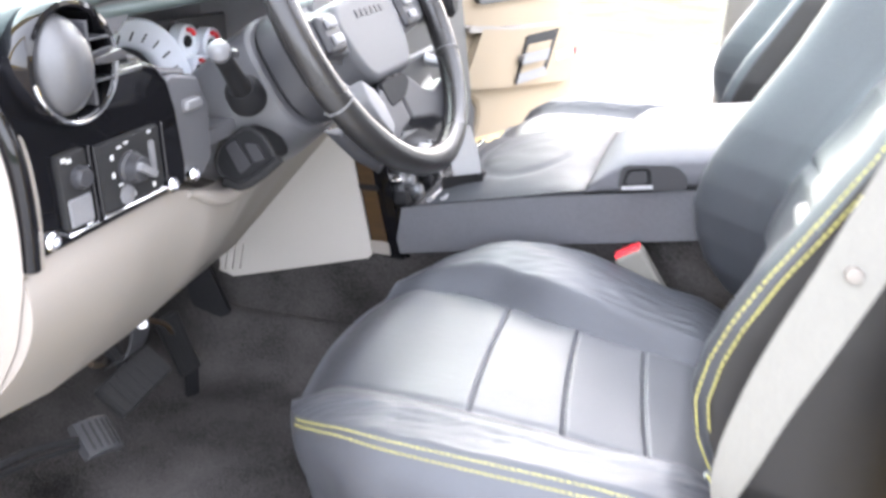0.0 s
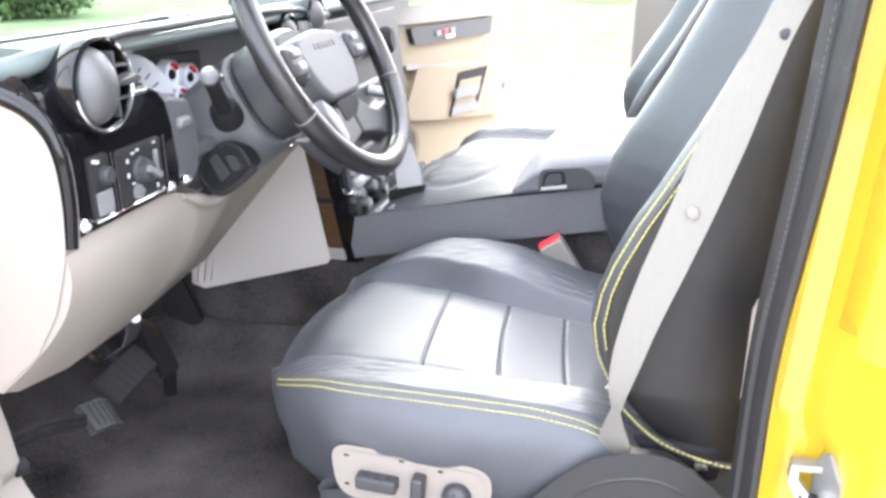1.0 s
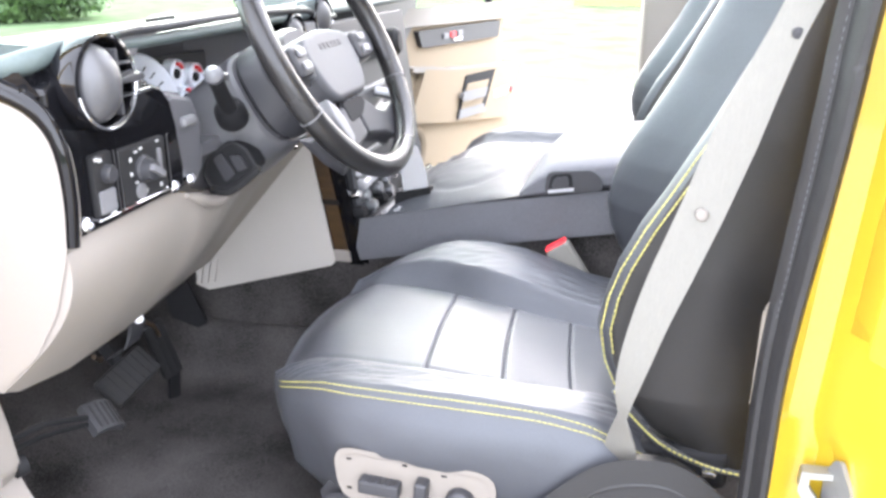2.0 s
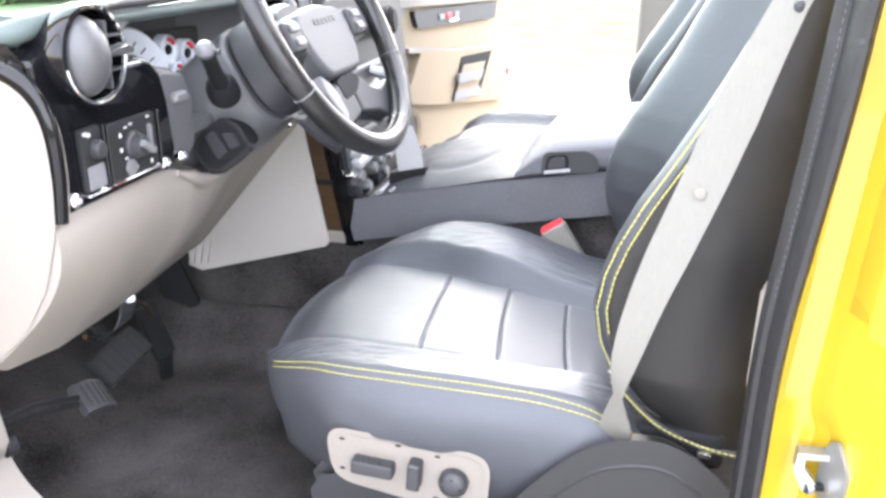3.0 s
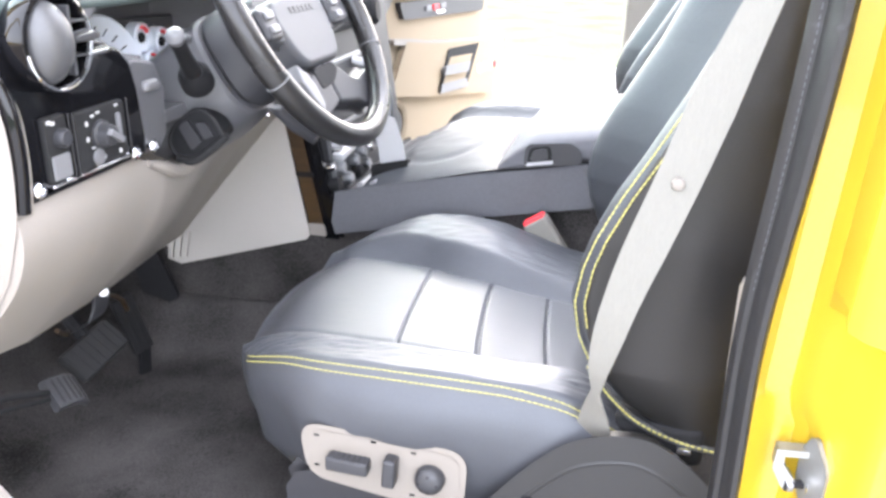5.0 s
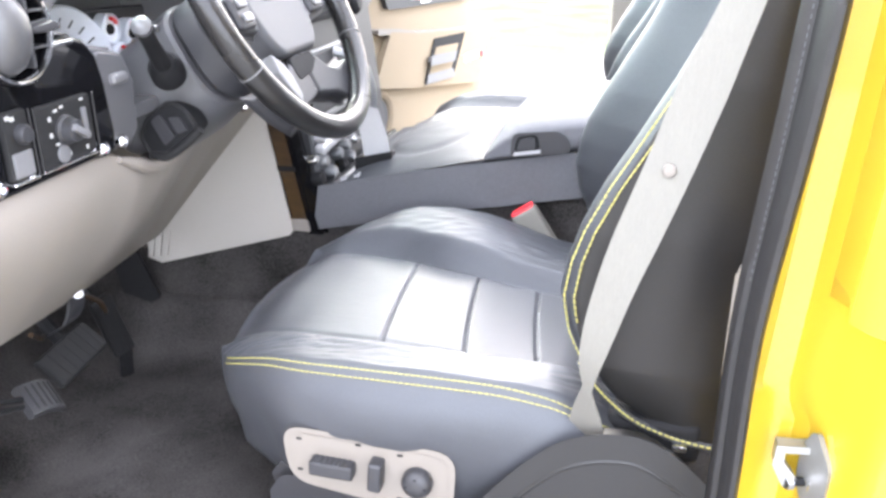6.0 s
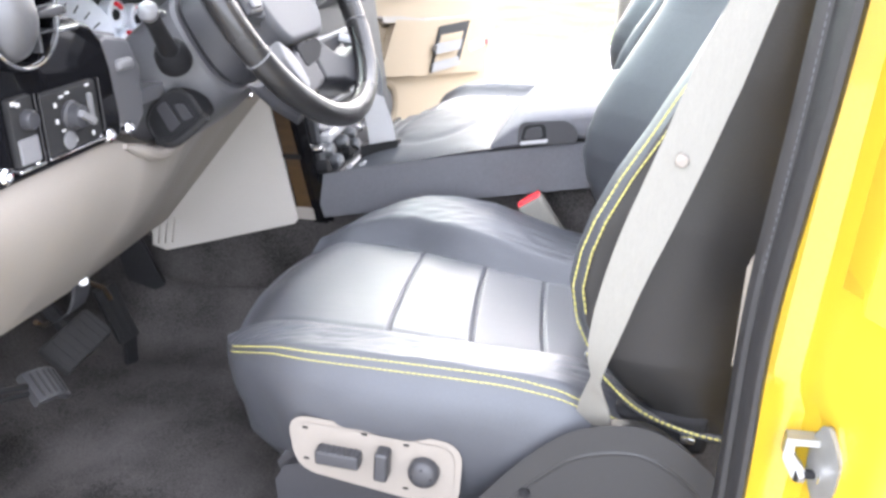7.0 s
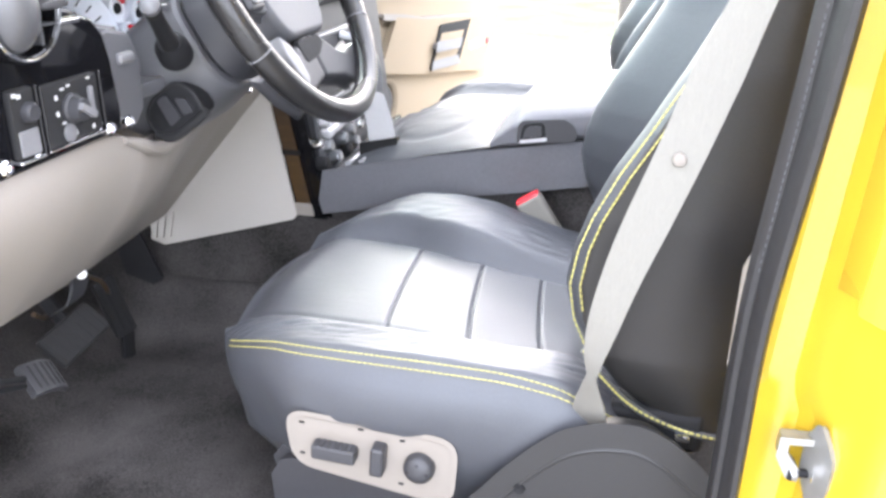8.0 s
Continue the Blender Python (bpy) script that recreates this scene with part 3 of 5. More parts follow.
# round vent pod
def round_vent(VC, R0):
    k0 = R0 / 0.058

    def pt(r, h):
        return (r * k0, h * k0)
    pod = part("vent_housing", lathe([pt(*p) for p in ((0.046, -0.055), (0.0560, -0.018), (0.0605, -0.009), (0.0612, 0.006), (0.0590, 0.012), (0.0545, 0.0135), (0.052, 0.011), (0.0505, 0.002), (0.0495, -0.03))], VC, (1, 0, 0), 44), GLOSS, dash, "gloss black vent ring")
    part("vent_back", lathe([pt(*p) for p in ((0.001, -0.03), (0.049, -0.03), (0.049, -0.024), (0.001, -0.024))], VC, (1, 0, 0), 30), RUBBER, pod)
    part("vent_trim", tube([VC + k0 * Vector((0.013, 0.0555 * math.cos(a), 0.0555 * math.sin(a))) for a in [radians(190 + 190 * k / 24) for k in range(25)]], 0.0022 * k0, 8), CHROME, pod, "chrome ring edge")
    loops = []
    for i in range(13):
        a = i / 12.6 * math.pi / 2
        loops.append([VC + k0 * Vector((0.034 * math.sin(a) + 0.002, 0.034 * math.cos(a) * math.cos(b) - 0.0155, 0.0475 * math.cos(a) * math.sin(b))) for b in [2 * math.pi * k / 72 for k in range(72)]])
    # the ball's far third is cut open for the blades
    edge = 0.004 * k0
    cut = [[Vector((p.x, min(p.y, VC.y + edge), p.z)) for p in l] for l in loops]
    part("vent_ball", loft(cut), BALL, pod, "smooth dark grey vent ball", sharp=40)
    for k in range(3):
        part("blade", rbox(VC + k0 * Vector((0.006, 0.022, -0.02 + 0.02 * k)), (0.022 * k0, 0.046 * k0, 0.002), 0.0008, 1), DARK, pod)
    part("blade", rbox(VC + k0 * Vector((0.014, 0.006, 0.0)), (0.024 * k0, 0.003, 0.080 * k0), 0.001, 1), DARK, pod)
    tab = prism([(0.010, -0.002), (0.035, -0.004), (0.056, -0.003), (0.058, 0.003), (0.050, 0.008), (0.03, 0.006), (0.010, 0.004)], "x", 0.012, 0.026, 0.002)
    part("tab", moved(tab, Matrix.Translation(VC) @ Matrix.Scale(k0, 4)), DARK, pod, "grey vent adjusting tab")


round_vent(Vector((-0.130, 0.038, 1.445)), 0.050)
round_vent(Vector((-0.172, 0.615, 1.440)), 0.036)
round_vent(Vector((-0.172, 0.735, 1.462)), 0.040)

# switch modules
mod = part("light_switch_panel", rbox((-0.143, 0.109, 1.332), (0.010, 0.094, 0.066), 0.004, 2), SATIN, gloss, "dark grey headlight switch panel")
part("knob", lathe([(0.017, -0.004), (0.0165, 0.004), (0.014, 0.006), (0.012, 0.016), (0.009, 0.018), (0.001, 0.018)], (-0.139, 0.106, 1.334), (1, 0, 0), 24), DARK, mod, "round headlight knob")
part("grip", moved(rbox((0, 0, 0), (0.012, 0.026, 0.008), 0.002), Matrix.Translation((-0.122, 0.108, 1.333)) @ Matrix.Rotation(radians(-32), 4, "X")), MID, mod, "raised knob grip")
part("dimmer", rbox((-0.1375, 0.139, 1.337), (0.005, 0.008, 0.030), 0.002), MID, mod)
part("switch_button", lathe([(0.010, -0.003), (0.0095, 0.002), (0.001, 0.003)], (-0.138, 0.097, 1.310), (1, 0, 0), 18), MID, mod)
for y, z, a in ((0.082, 1.333, 0), (0.083, 1.350, 0), (0.094, 1.357, 1), (0.104, 1.359, 1), (0.138, 1.361, 1), (0.137, 1.308, 0), (0.107, 1.308, 0), (0.090, 1.322, 1)):
    part("mark", rbox((-0.1372, y, z), (0.0012, 0.006 if a else 0.004, 0.0025 if a else 0.005), 0.0004, 1), PRINT, mod)
mod2 = part("wiper_switch_panel", rbox((-0.143, 0.036, 1.334), (0.010, 0.036, 0.070), 0.004, 2), SATIN, gloss, "narrow dark grey switch panel")
part("knob", lathe([(0.011, -0.004), (0.0105, 0.006), (0.008, 0.010), (0.001, 0.010)], (-0.139, 0.040, 1.345), (1, 0, 0), 20), DARK, mod2)
part("blank_key", rbox((-0.138, 0.036, 1.315), (0.004, 0.028, 0.026), 0.002), MID, mod2)
for y, z in ((0.024, 1.364), (0.030, 1.362), (0.047, 1.342), (0.049, 1.350)):
    part("mark", rbox((-0.1372, y, z), (0.0012, 0.006, 0.004), 0.0004, 1), PRINT, mod2)
for y0, y1, z0, z1 in ((0.060, 0.158, 1.297, 1.300), (0.1555, 0.159, 1.297, 1.366), (0.016, 0.055, 1.296, 1.299), (0.0525, 0.0560, 1.297, 1.370), (0.059, 0.0615, 1.298, 1.368)):
    part("silver_frame", rbox((-0.141, (y0 + y1) / 2, (z0 + z1) / 2), (0.012, y1 - y0, z1 - z0), 0.0012, 1), CHROME if z1 - z0 < 0.01 else GLOSS, gloss, "thin switch frame")
for y, z in ((0.003, 1.297), (0.173, 1.295), (0.214, 1.294), (0.155, 1.302), (0.051, 1.302)):
    b = part("bolt", lathe([(0.0085, -0.004), (0.0085, 0.003), (0.006, 0.006), (0.0035, 0.0062), (0.003, 0.003), (0.001, 0.003)], (-0.145 if y < 0.2 else -0.147, y, z), (1, 0, 0), 16), CHROME, gloss, "bright domed screw")
part("cluster_strip", rbox((-0.148, 0.125, 1.421), (0.008, 0.052, 0.006), 0.002), CHROME, gloss, "bright chrome strip")
part("column_filler", prism([(0.203, 1.288), (0.236, 1.282), (0.258, 1.30), (0.262, 1.36), (0.246, 1.395), (0.20, 1.405), (0.190, 1.40)], "x", -0.172, -0.150, 0.006, 3), VENT, dash, "dark grey column filler panel")
part("filler_handle", rbox((-0.148, 0.226, 1.368), (0.012, 0.030, 0.014), 0.005, 3), MID, dash, "grey release handle")

# gauges
clus = part("instrument_panel", prism([(0.25, 1.335), (0.49, 1.335), (0.49, 1.425), (0.40, 1.43), (0.25, 1.43)], "x", -0.272, -0.268, 0.002), DARK, dash, "instrument cluster with round pale gauges")
loops = []
for k in range(31):
    a = radians(112 - 104 * k / 30)
    ca, sa = math.cos(a), math.sin(a)
    loops.append([Vector((x, 0.262 + r * ca, 1.335 + r * sa)) for r, x in ((0.078, -0.262), (0.082, -0.256), (0.104, -0.244), (0.109, -0.243), (0.112, -0.247), (0.112, -0.27), (0.078, -0.27))])
surround = part("gauge_surround", loft(loops), GAUGE, dash, "pale grey curved gauge surround")
for a in (98, 84, 70, 56, 42, 28, 16):
    ca, sa = math.cos(radians(a)), math.sin(radians(a))
    part("tick", tube([(-0.2535, 0.262 + 0.086 * ca, 1.335 + 0.086 * sa), (-0.248, 0.262 + 0.096 * ca, 1.335 + 0.096 * sa)], 0.0012, 6), DARK, surround)
for y, z, r in ((0.374, 1.405, 0.021), (0.424, 1.394, 0.021), (0.393, 1.366, 0.019), (0.442, 1.358, 0.016)):
    gface = part("gauge", lathe([(r, -0.01), (r, 0.006), (r * 0.9, 0.008), (r * 0.86, 0.003), (0.001, 0.003)], (-0.254, y, z), (1, 0, 0), 28), GAUGE, clus, "pale round gauge")
    part("gauge_hub", lathe([(r * 0.36, 0.003), (r * 0.32, 0.006), (0.001, 0.007)], (-0.254, y, z), (1, 0, 0), 16), RUBBER, gface)
    part("warning_arc", tube([(-0.2485, y + r * 0.68 * math.cos(a), z + r * 0.68 * math.sin(a)) for a in (0.5, 0.75, 1.0, 1.25, 1.5)], r * 0.14, 6), RED, gface, "red warning band")

# centre stack
stack = thing("centre_stack", "black and silver centre stack with knobs and amber wood trim", "dashboard", (-0.2, 0.95, 1.0))
part("side_panel", prism([(-0.40, 1.265), (-0.198, 1.262), (-0.150, 1.005), (-0.156, 0.998), (-0.43, 0.918), (-0.452, 0.925), (-0.455, 0.985), (-0.42, 1.05)], "y", 0.690, 0.706, 0.004), SIDETAN, stack, "light tan side of the centre stack")
for k in range(3):
    part("rib", prism([(-0.452 + 0.016 * k, 0.928 + 0.003 * k), (-0.446 + 0.016 * k, 0.926 + 0.003 * k), (-0.433 + 0.016 * k, 0.985), (-0.439 + 0.016 * k, 0.985)], "y", 0.682, 0.692, 0.002), SIDETAN, stack)
part("strip_backing", prism([(-0.199, 1.25), (-0.164, 1.25), (-0.120, 1.025), (-0.155, 1.025)], "y", 0.703, 0.722, 0.004), GLOSS, stack, "gloss black strip edge")
part("wood_strip", prism([(-0.189, 1.245), (-0.169, 1.245), (-0.126, 1.030), (-0.146, 1.030)], "y", 0.699, 0.712, 0.004), WOOD, stack, "glossy amber wood-look trim strip")
part("strip_foot", prism([(-0.154, 1.023), (-0.122, 1.023), (-0.118, 1.003), (-0.150, 1.003)], "y", 0.700, 0.720, 0.002), TAN, stack)
part("strip_clip", prism([(-0.178, 1.126), (-0.138, 1.126), (-0.136, 1.118), (-0.176, 1.118)], "y", 0.697, 0.702, 0.001), RUBBER, stack)
part("edge", prism([(-0.168, 1.27), (-0.150, 1.27), (-0.098, 1.0), (-0.118, 1.0)], "y", 0.706, 0.735, 0.005), GLOSS, stack, "gloss black edge")
part("face", prism([(-0.178, 1.45), (-0.160, 1.45), (-0.108, 1.03), (-0.126, 1.03)], "y", 0.735, 1.20, 0.004), DARK, stack, "dark stack face")
part("silver_rail", prism([(-0.162, 1.30), (-0.146, 1.30), (-0.098, 1.04), (-0.112, 1.04)], "y", 0.742, 0.756, 0.004), SILVER, stack)
part("radio", prism([(-0.157, 1.31), (-0.140, 1.31), (-0.124, 1.20), (-0.140, 1.20)], "y", 0.77, 1.02, 0.004), DARK, stack, "dark radio")
for z in (1.31, 1.19):
    part("silver_bar", rbox((-0.148 + 0.12 * (1.31 - z), 0.895, z), (0.02, 0.27, 0.012), 0.004), SILVER, stack, "silver trim bar")
for y, z, r, mt in ((0.722, 1.133, 0.010, CHROME), (0.768, 1.118, 0.014, SILVER), (0.845, 1.114, 0.013, SILVER), (0.893, 1.119, 0.012, SILVER), (0.940, 1.120, 0.012, CHROME), (0.735, 1.092, 0.015, RUBBER), (0.800, 1.088, 0.014, SILVER), (0.860, 1.086, 0.014, RUBBER), (0.772, 1.160, 0.008, LIGHT), (0.884, 1.150, 0.010, CHROME), (0.908, 1.092, 0.012, SILVER)):
    part("knob", lathe([(r, -0.02), (r, 0.012), (r * 0.8, 0.02), (0.001, 0.021)], (-0.122 + 0.12 * (1.14 - z), y, z), (1, 0, 0.15), 20), mt, stack)
part("knob_bar", moved(rbox((0, 0, 0), (0.022, 0.104, 0.020), 0.006, 3), Matrix.Translation((-0.112, 0.812, 1.146)) @ Matrix.Rotation(radians(5), 4, "X")), LIGHT, stack, "bright chrome bar")
part("grab_bar", tube(curve([(-0.14, 0.93, 1.30), (-0.09, 0.95, 1.28), (-0.07, 0.96, 1.20), (-0.09, 0.95, 1.12)], 14), 0.011, 10), SILVER, stack)
for z in (1.37, 1.41):
    part("vent_slot", rbox((-0.152, 0.90, z), (0.02, 0.24, 0.012), 0.003), RUBBER, stack)
part("switch_pod", lathe([(0.001, -0.02), (0.028, -0.018), (0.030, 0.012), (0.022, 0.02), (0.001, 0.02)], (-0.13, 1.02, 1.392), (1, 0.1, 0.1), 18), RUBBER, stack, "round black switch pod")

# passenger grab handle side of the dashboard
part("glovebox", prism([(-0.30, 1.46), (-0.32, 1.36), (-0.36, 1.16), (-0.55, 1.08), (-0.55, 1.46)], "y", 1.20, 1.84, 0.03, 3), MID, dash, "dark glovebox side of the dashboard")

# ---- steering wheel and column ----
TILT = 0.49
C = Vector((-0.023, 0.422, 1.4485))
N = Vector((math.cos(TILT), 0, math.sin(TILT)))
U = Vector((-math.sin(TILT), 0, math.cos(TILT)))
W = Matrix(((0, U.x, N.x, C.x), (1, 0, 0, C.y), (0, U.z, N.z, C.z), (0, 0, 0, 1)))
wheel = thing("steering_wheel", "black leather steering wheel with four spokes and grey centre pad", "steering wheel", tuple(C))
RR = 0.191
rim = [(RR * math.cos(a), RR * math.sin(a), 0) for a in [2 * math.pi * k / 96 for k in range(96)]]
part("rim", moved(tube(rim, 0.0165, 16, True), W), RIMLEATHER, wheel, "worn black leather rim")
for a in (205, 335, 25, 155):
    a = radians(a)
    c = Vector((RR * math.cos(a), RR * math.sin(a), 0))
    t = Vector((-math.sin(a), math.cos(a), 0))
    s1 = c.normalized()
    ring = [c + 0.0172 * (math.cos(q) * s1 + math.sin(q) * Vector((0, 0, 1))) for q in [2 * math.pi * k / 20 for k in range(20)]]
    part("rim_seam", moved(tube(ring, 0.0009, 6, True), W), MID, wheel)
pad = [(-0.090, -0.002), (-0.078, 0.020), (0.0, 0.031), (0.078, 0.020), (0.090, -0.002), (0.080, -0.048), (0.058, -0.078), (-0.058, -0.078), (-0.080, -0.048)]
hub = part("centre_pad", moved(prism(rounded(pad, 0.03), "z", -0.050, -0.004, 0.010, 4), W), HUB, wheel, "smooth grey airbag pad")
for k in range(6):
    part("letter_bar", moved(rbox((-0.030 + 0.014 * k, 0.002, -0.0035), (0.010, 0.009, 0.0012), 0.0004, 1), W), DARK, hub)
part("hub_back", moved(lathe([(0.028, -0.085), (0.052, -0.060), (0.056, -0.035), (0.050, -0.030), (0.001, -0.030)], (0, -0.026, 0), (0, 0, 1), 30), W), DARK, wheel)
for s in (-1, 1):
    up = [(0.070 * s, 0.014), (0.176 * s, 0.012), (0.180 * s, -0.008), (0.174 * s, -0.026), (0.078 * s, -0.038)]
    sp = part("upper_spoke", moved(prism(up, "z", -0.024, -0.008, 0.006, 3), W), HUB, wheel, "grey upper spoke with buttons")
    part("button_pod", moved(rbox((0.113 * s, -0.010, -0.006), (0.042, 0.044, 0.012), 0.006, 3), W), DARK, sp)
    part("button", moved(rbox((0.113 * s, 0.000, 0.002), (0.024, 0.012, 0.006), 0.003, 2), W), MID, sp)
    part("button", moved(rbox((0.113 * s, -0.019, 0.002), (0.024, 0.012, 0.006), 0.003, 2), W), MID, sp)
    lo = [(0.001 * s, -0.070), (0.046 * s, -0.086), (0.072 * s, -0.106), (0.100 * s, -0.116), (0.154 * s, -0.108), (0.134 * s, -0.136), (0.100 * s, -0.163), (0.080 * s, -0.160), (0.062 * s, -0.149), (0.032 * s, -0.144), (0.001 * s, -0.138)]
    sp = part("lower_spoke", moved(prism(lo, "z", -0.034, -0.012, 0.007, 3), W), DARK, wheel, "wide dark grey lower spoke")
    if s < 0:
        # paler crescent paints the highlight on the near spoke only
        part("spoke_highlight", moved(prism([(0.086 * s, -0.066), (0.066 * s, -0.084), (0.058 * s, -0.102), (0.058 * s, -0.130), (0.072 * s, -0.140), (0.084 * s, -0.118), (0.092 * s, -0.092)], "z", -0.030, -0.008, 0.004, 2), W), MID, sp, "pale grey patch painting the highlight on the near lower spoke")
# dark plate in place of the shaded hollow below the pad
part("hollow_shade", moved(prism(rounded([(-0.042, -0.080), (0.034, -0.080), (0.040, -0.092), (0.010, -0.108), (-0.040, -0.112)], 0.010), "z", -0.016, -0.0105, 0.002, 2), W), RUBBER, wheel, "dark plate painting the shade of a hollow under the centre pad")

column = thing("steering_column", "dark grey plastic steering column shroud with stalk", "steering column", tuple(C - 0.25 * N))


def col_loop(s, w, hu, hd, n=32, sq=3.2):
    out = []
    for k in range(n):
        a = 2 * math.pi * k / n
        ca, sa = math.cos(a), math.sin(a)
        r = (abs(ca) ** sq + abs(sa) ** sq) ** (-1 / sq)
        out.append(C - N * s + Vector((0, 1, 0)) * w * r * ca + U * ((hu if sa > 0 else hd) * r * sa))
    return out


part("upper_collar", loft([col_loop(0.045, 0.055, 0.045, 0.060, sq=2.4), col_loop(0.055, 0.066, 0.052, 0.072, sq=2.5), col_loop(0.085, 0.076, 0.054, 0.086, sq=2.7), col_loop(0.112, 0.081, 0.052, 0.094, sq=2.9), col_loop(0.115, 0.079, 0.050, 0.092, sq=2.9)]), DARK, column, "dark round column collar")
part("gap_ring", loft([col_loop(0.112, 0.075, 0.046, 0.088, sq=2.9), col_loop(0.128, 0.075, 0.046, 0.088, sq=2.9)]), RUBBER, column)
shroud = part("shroud", loft([col_loop(0.120, 0.086, 0.050, 0.096, sq=3.0), col_loop(0.124, 0.090, 0.053, 0.100, sq=3.1), col_loop(0.160, 0.096, 0.048, 0.108), col_loop(0.195, 0.103, 0.040, 0.116), col_loop(0.235, 0.112, 0.028, 0.118), col_loop(0.262, 0.116, 0.018, 0.112), col_loop(0.270, 0.112, 0.014, 0.106)]), VENT, column, "dark grey column shroud")
# stalk with chrome-tipped end, in a dark boot
tip = Vector((-0.083, 0.190, 1.432))
root = Vector((-0.112, 0.272, 1.374))
part("boot", lathe([(0.001, -0.012), (0.022, -0.012), (0.021, 0.010), (0.014, 0.024), (0.001, 0.024)], root + Vector((-0.004, 0.01, -0.005)), tip - root, 20), RUBBER, column, "black rubber stalk boot")
part("stalk", tube(curve([root, (root * 0.5 + tip * 0.5), tip * 0.85 + root * 0.15, tip], 12), [0.012, 0.0115, 0.011, 0.0105, 0.010, 0.0098, 0.0096, 0.0098, 0.010, 0.0108, 0.011, 0.010], 12), RUBBER, column, "dark turn signal stalk")
part("stalk_end", lathe([(0.009, -0.006), (0.0115, 0.0), (0.0115, 0.006), (0.008, 0.010), (0.004, 0.012), (0.001, 0.0122)], tip, tip - root, 18), VENT, column, "round grey stalk end")
part("stalk_button", rbox(tip + Vector((0.008, 0.012, -0.002)), (0.010, 0.006, 0.008), 0.002), DARK, column)
def on_column(pts):
    # points along the column and across it, seen from the driver's door
    return [((C - N * q + U * v).x, (C - N * q + U * v).z) for q, v in pts]


SLOT = rounded(on_column([(0.226, -0.076), (0.206, -0.062), (0.162, -0.056), (0.147, -0.074), (0.145, -0.106), (0.200, -0.113), (0.228, -0.102)]), 0.010)
# the shroud is not cut: a dark plate paints the opening's shade
part("slot", prism(SLOT, "y", 0.314, 0.350, 0.002, 1), RUBBER, column, "dark plate standing in for the shaded opening in the shroud")
part("slot_rim", tube([(x, 0.315, z) for x, z in SLOT], 0.0028, 8, True), SATIN, column)
part("lever", prism(rounded(on_column([(0.196, -0.068), (0.182, -0.066), (0.178, -0.098), (0.196, -0.102)]), 0.003), "y", 0.308, 0.320, 0.003, 2), DARK, column, "dark tilt lever")
part("lever", prism(rounded(on_column([(0.172, -0.074), (0.158, -0.080), (0.156, -0.100), (0.172, -0.098)]), 0.003), "y", 0.309, 0.320, 0.003, 2), DARK, column)
part("lower_lip", tube(curve([(x, 0.312, z) for x, z in on_column([(0.226, -0.104), (0.205, -0.117), (0.170, -0.114), (0.140, -0.107)])], 14), 0.006, 10), SATIN, column, "dark lower lip of the shroud")
part("screw", lathe([(0.005, -0.004), (0.0045, 0.003), (0.001, 0.003)], (-0.135, 0.515, 1.272), (0.5, -0.3, -0.7), 12), CHROME, column)

# ---- pedals ----
def pedal_pad(parent, m, w, h, ribs):
    p = part("pad", moved(rbox((0, 0, 0), (w, h, 0.016), 0.005, 2), m), SATIN, parent, "black rubber pedal pad")
    for k in range(ribs):
        part("rib", moved(rbox((-w / 2 + w * (k + 0.5) / ribs, 0, 0.009), (w / ribs * 0.6, h * 0.86, 0.0014), 0.0004, 1), m), SATIN, p)
    return p


def pedal_pose(c, wdir, hdir):
    x = Vector(wdir).normalized()
    y = Vector(hdir)
    y = (y - x * x.dot(y)).normalized()
    z = x.cross(y)
    return Matrix(((x.x, y.x, z.x, c[0]), (x.y, y.y, z.y, c[1]), (x.z, y.z, z.z, c[2]), (0, 0, 0, 1)))


brake = thing("brake_pedal", "wide black rubber brake pedal hanging over dark carpet", "pedal", (-0.39, 0.34, 0.90))
pedal_pad(brake, pedal_pose((-0.385, 0.342, 0.902), (-0.06, 1, 0.06), (-0.62, 0, 0.6)), 0.125, 0.058, 7)
part("arm", tube(curve([(-0.40, 0.35, 0.91), (-0.45, 0.36, 0.96), (-0.50, 0.37, 1.06), (-0.52, 0.37, 1.2)], 10), 0.012, 8), RUBBER, brake)
accel = thing("accelerator_pedal", "long narrow black accelerator pedal", "pedal", (-0.43, 0.55, 0.75))
pedal_pad(accel, pedal_pose((-0.437, 0.517, 0.860), (0.020, 0.040, 0.012), (-0.026, -0.050, 0.110)), 0.042, 0.125, 3)
part("heel", moved(rbox((0, 0, 0), (0.026, 0.07, 0.012), 0.004), pedal_pose((-0.440, 0.545, 0.775), (0.014, 0.040, -0.003), (-0.008, -0.030, 0.10))), RUBBER, accel)
part("arm", tube(curve([(-0.44, 0.47, 0.94), (-0.48, 0.46, 1.02), (-0.53, 0.46, 1.15)], 8), 0.009, 8), RUBBER, accel)
park = thing("parking_brake_pedal", "small grey ribbed parking brake pedal on a dark arm", "pedal", (-0.31, 0.18, 0.93))
pm = pedal_pose((-0.312, 0.186, 0.931), (0.12, 0.8, -0.28), (-0.42, 0.10, 0.36)) @ Matrix.Scale(0.86, 4)
bend = [(-0.032 + 0.004 * k, -9.0 * (-0.032 + 0.004 * k) ** 2) for k in range(17)]
part("pad", moved(loft([[(x, -0.028, z - 0.010), (x, 0.028, z - 0.010), (x, 0.030, z - 0.006), (x, 0.029, z + 0.003), (x, 0.025, z + 0.005), (x, -0.025, z + 0.005), (x, -0.029, z + 0.003), (x, -0.030, z - 0.006)] for x, z in bend]), pm), DARK, park, "grey rubber pad")
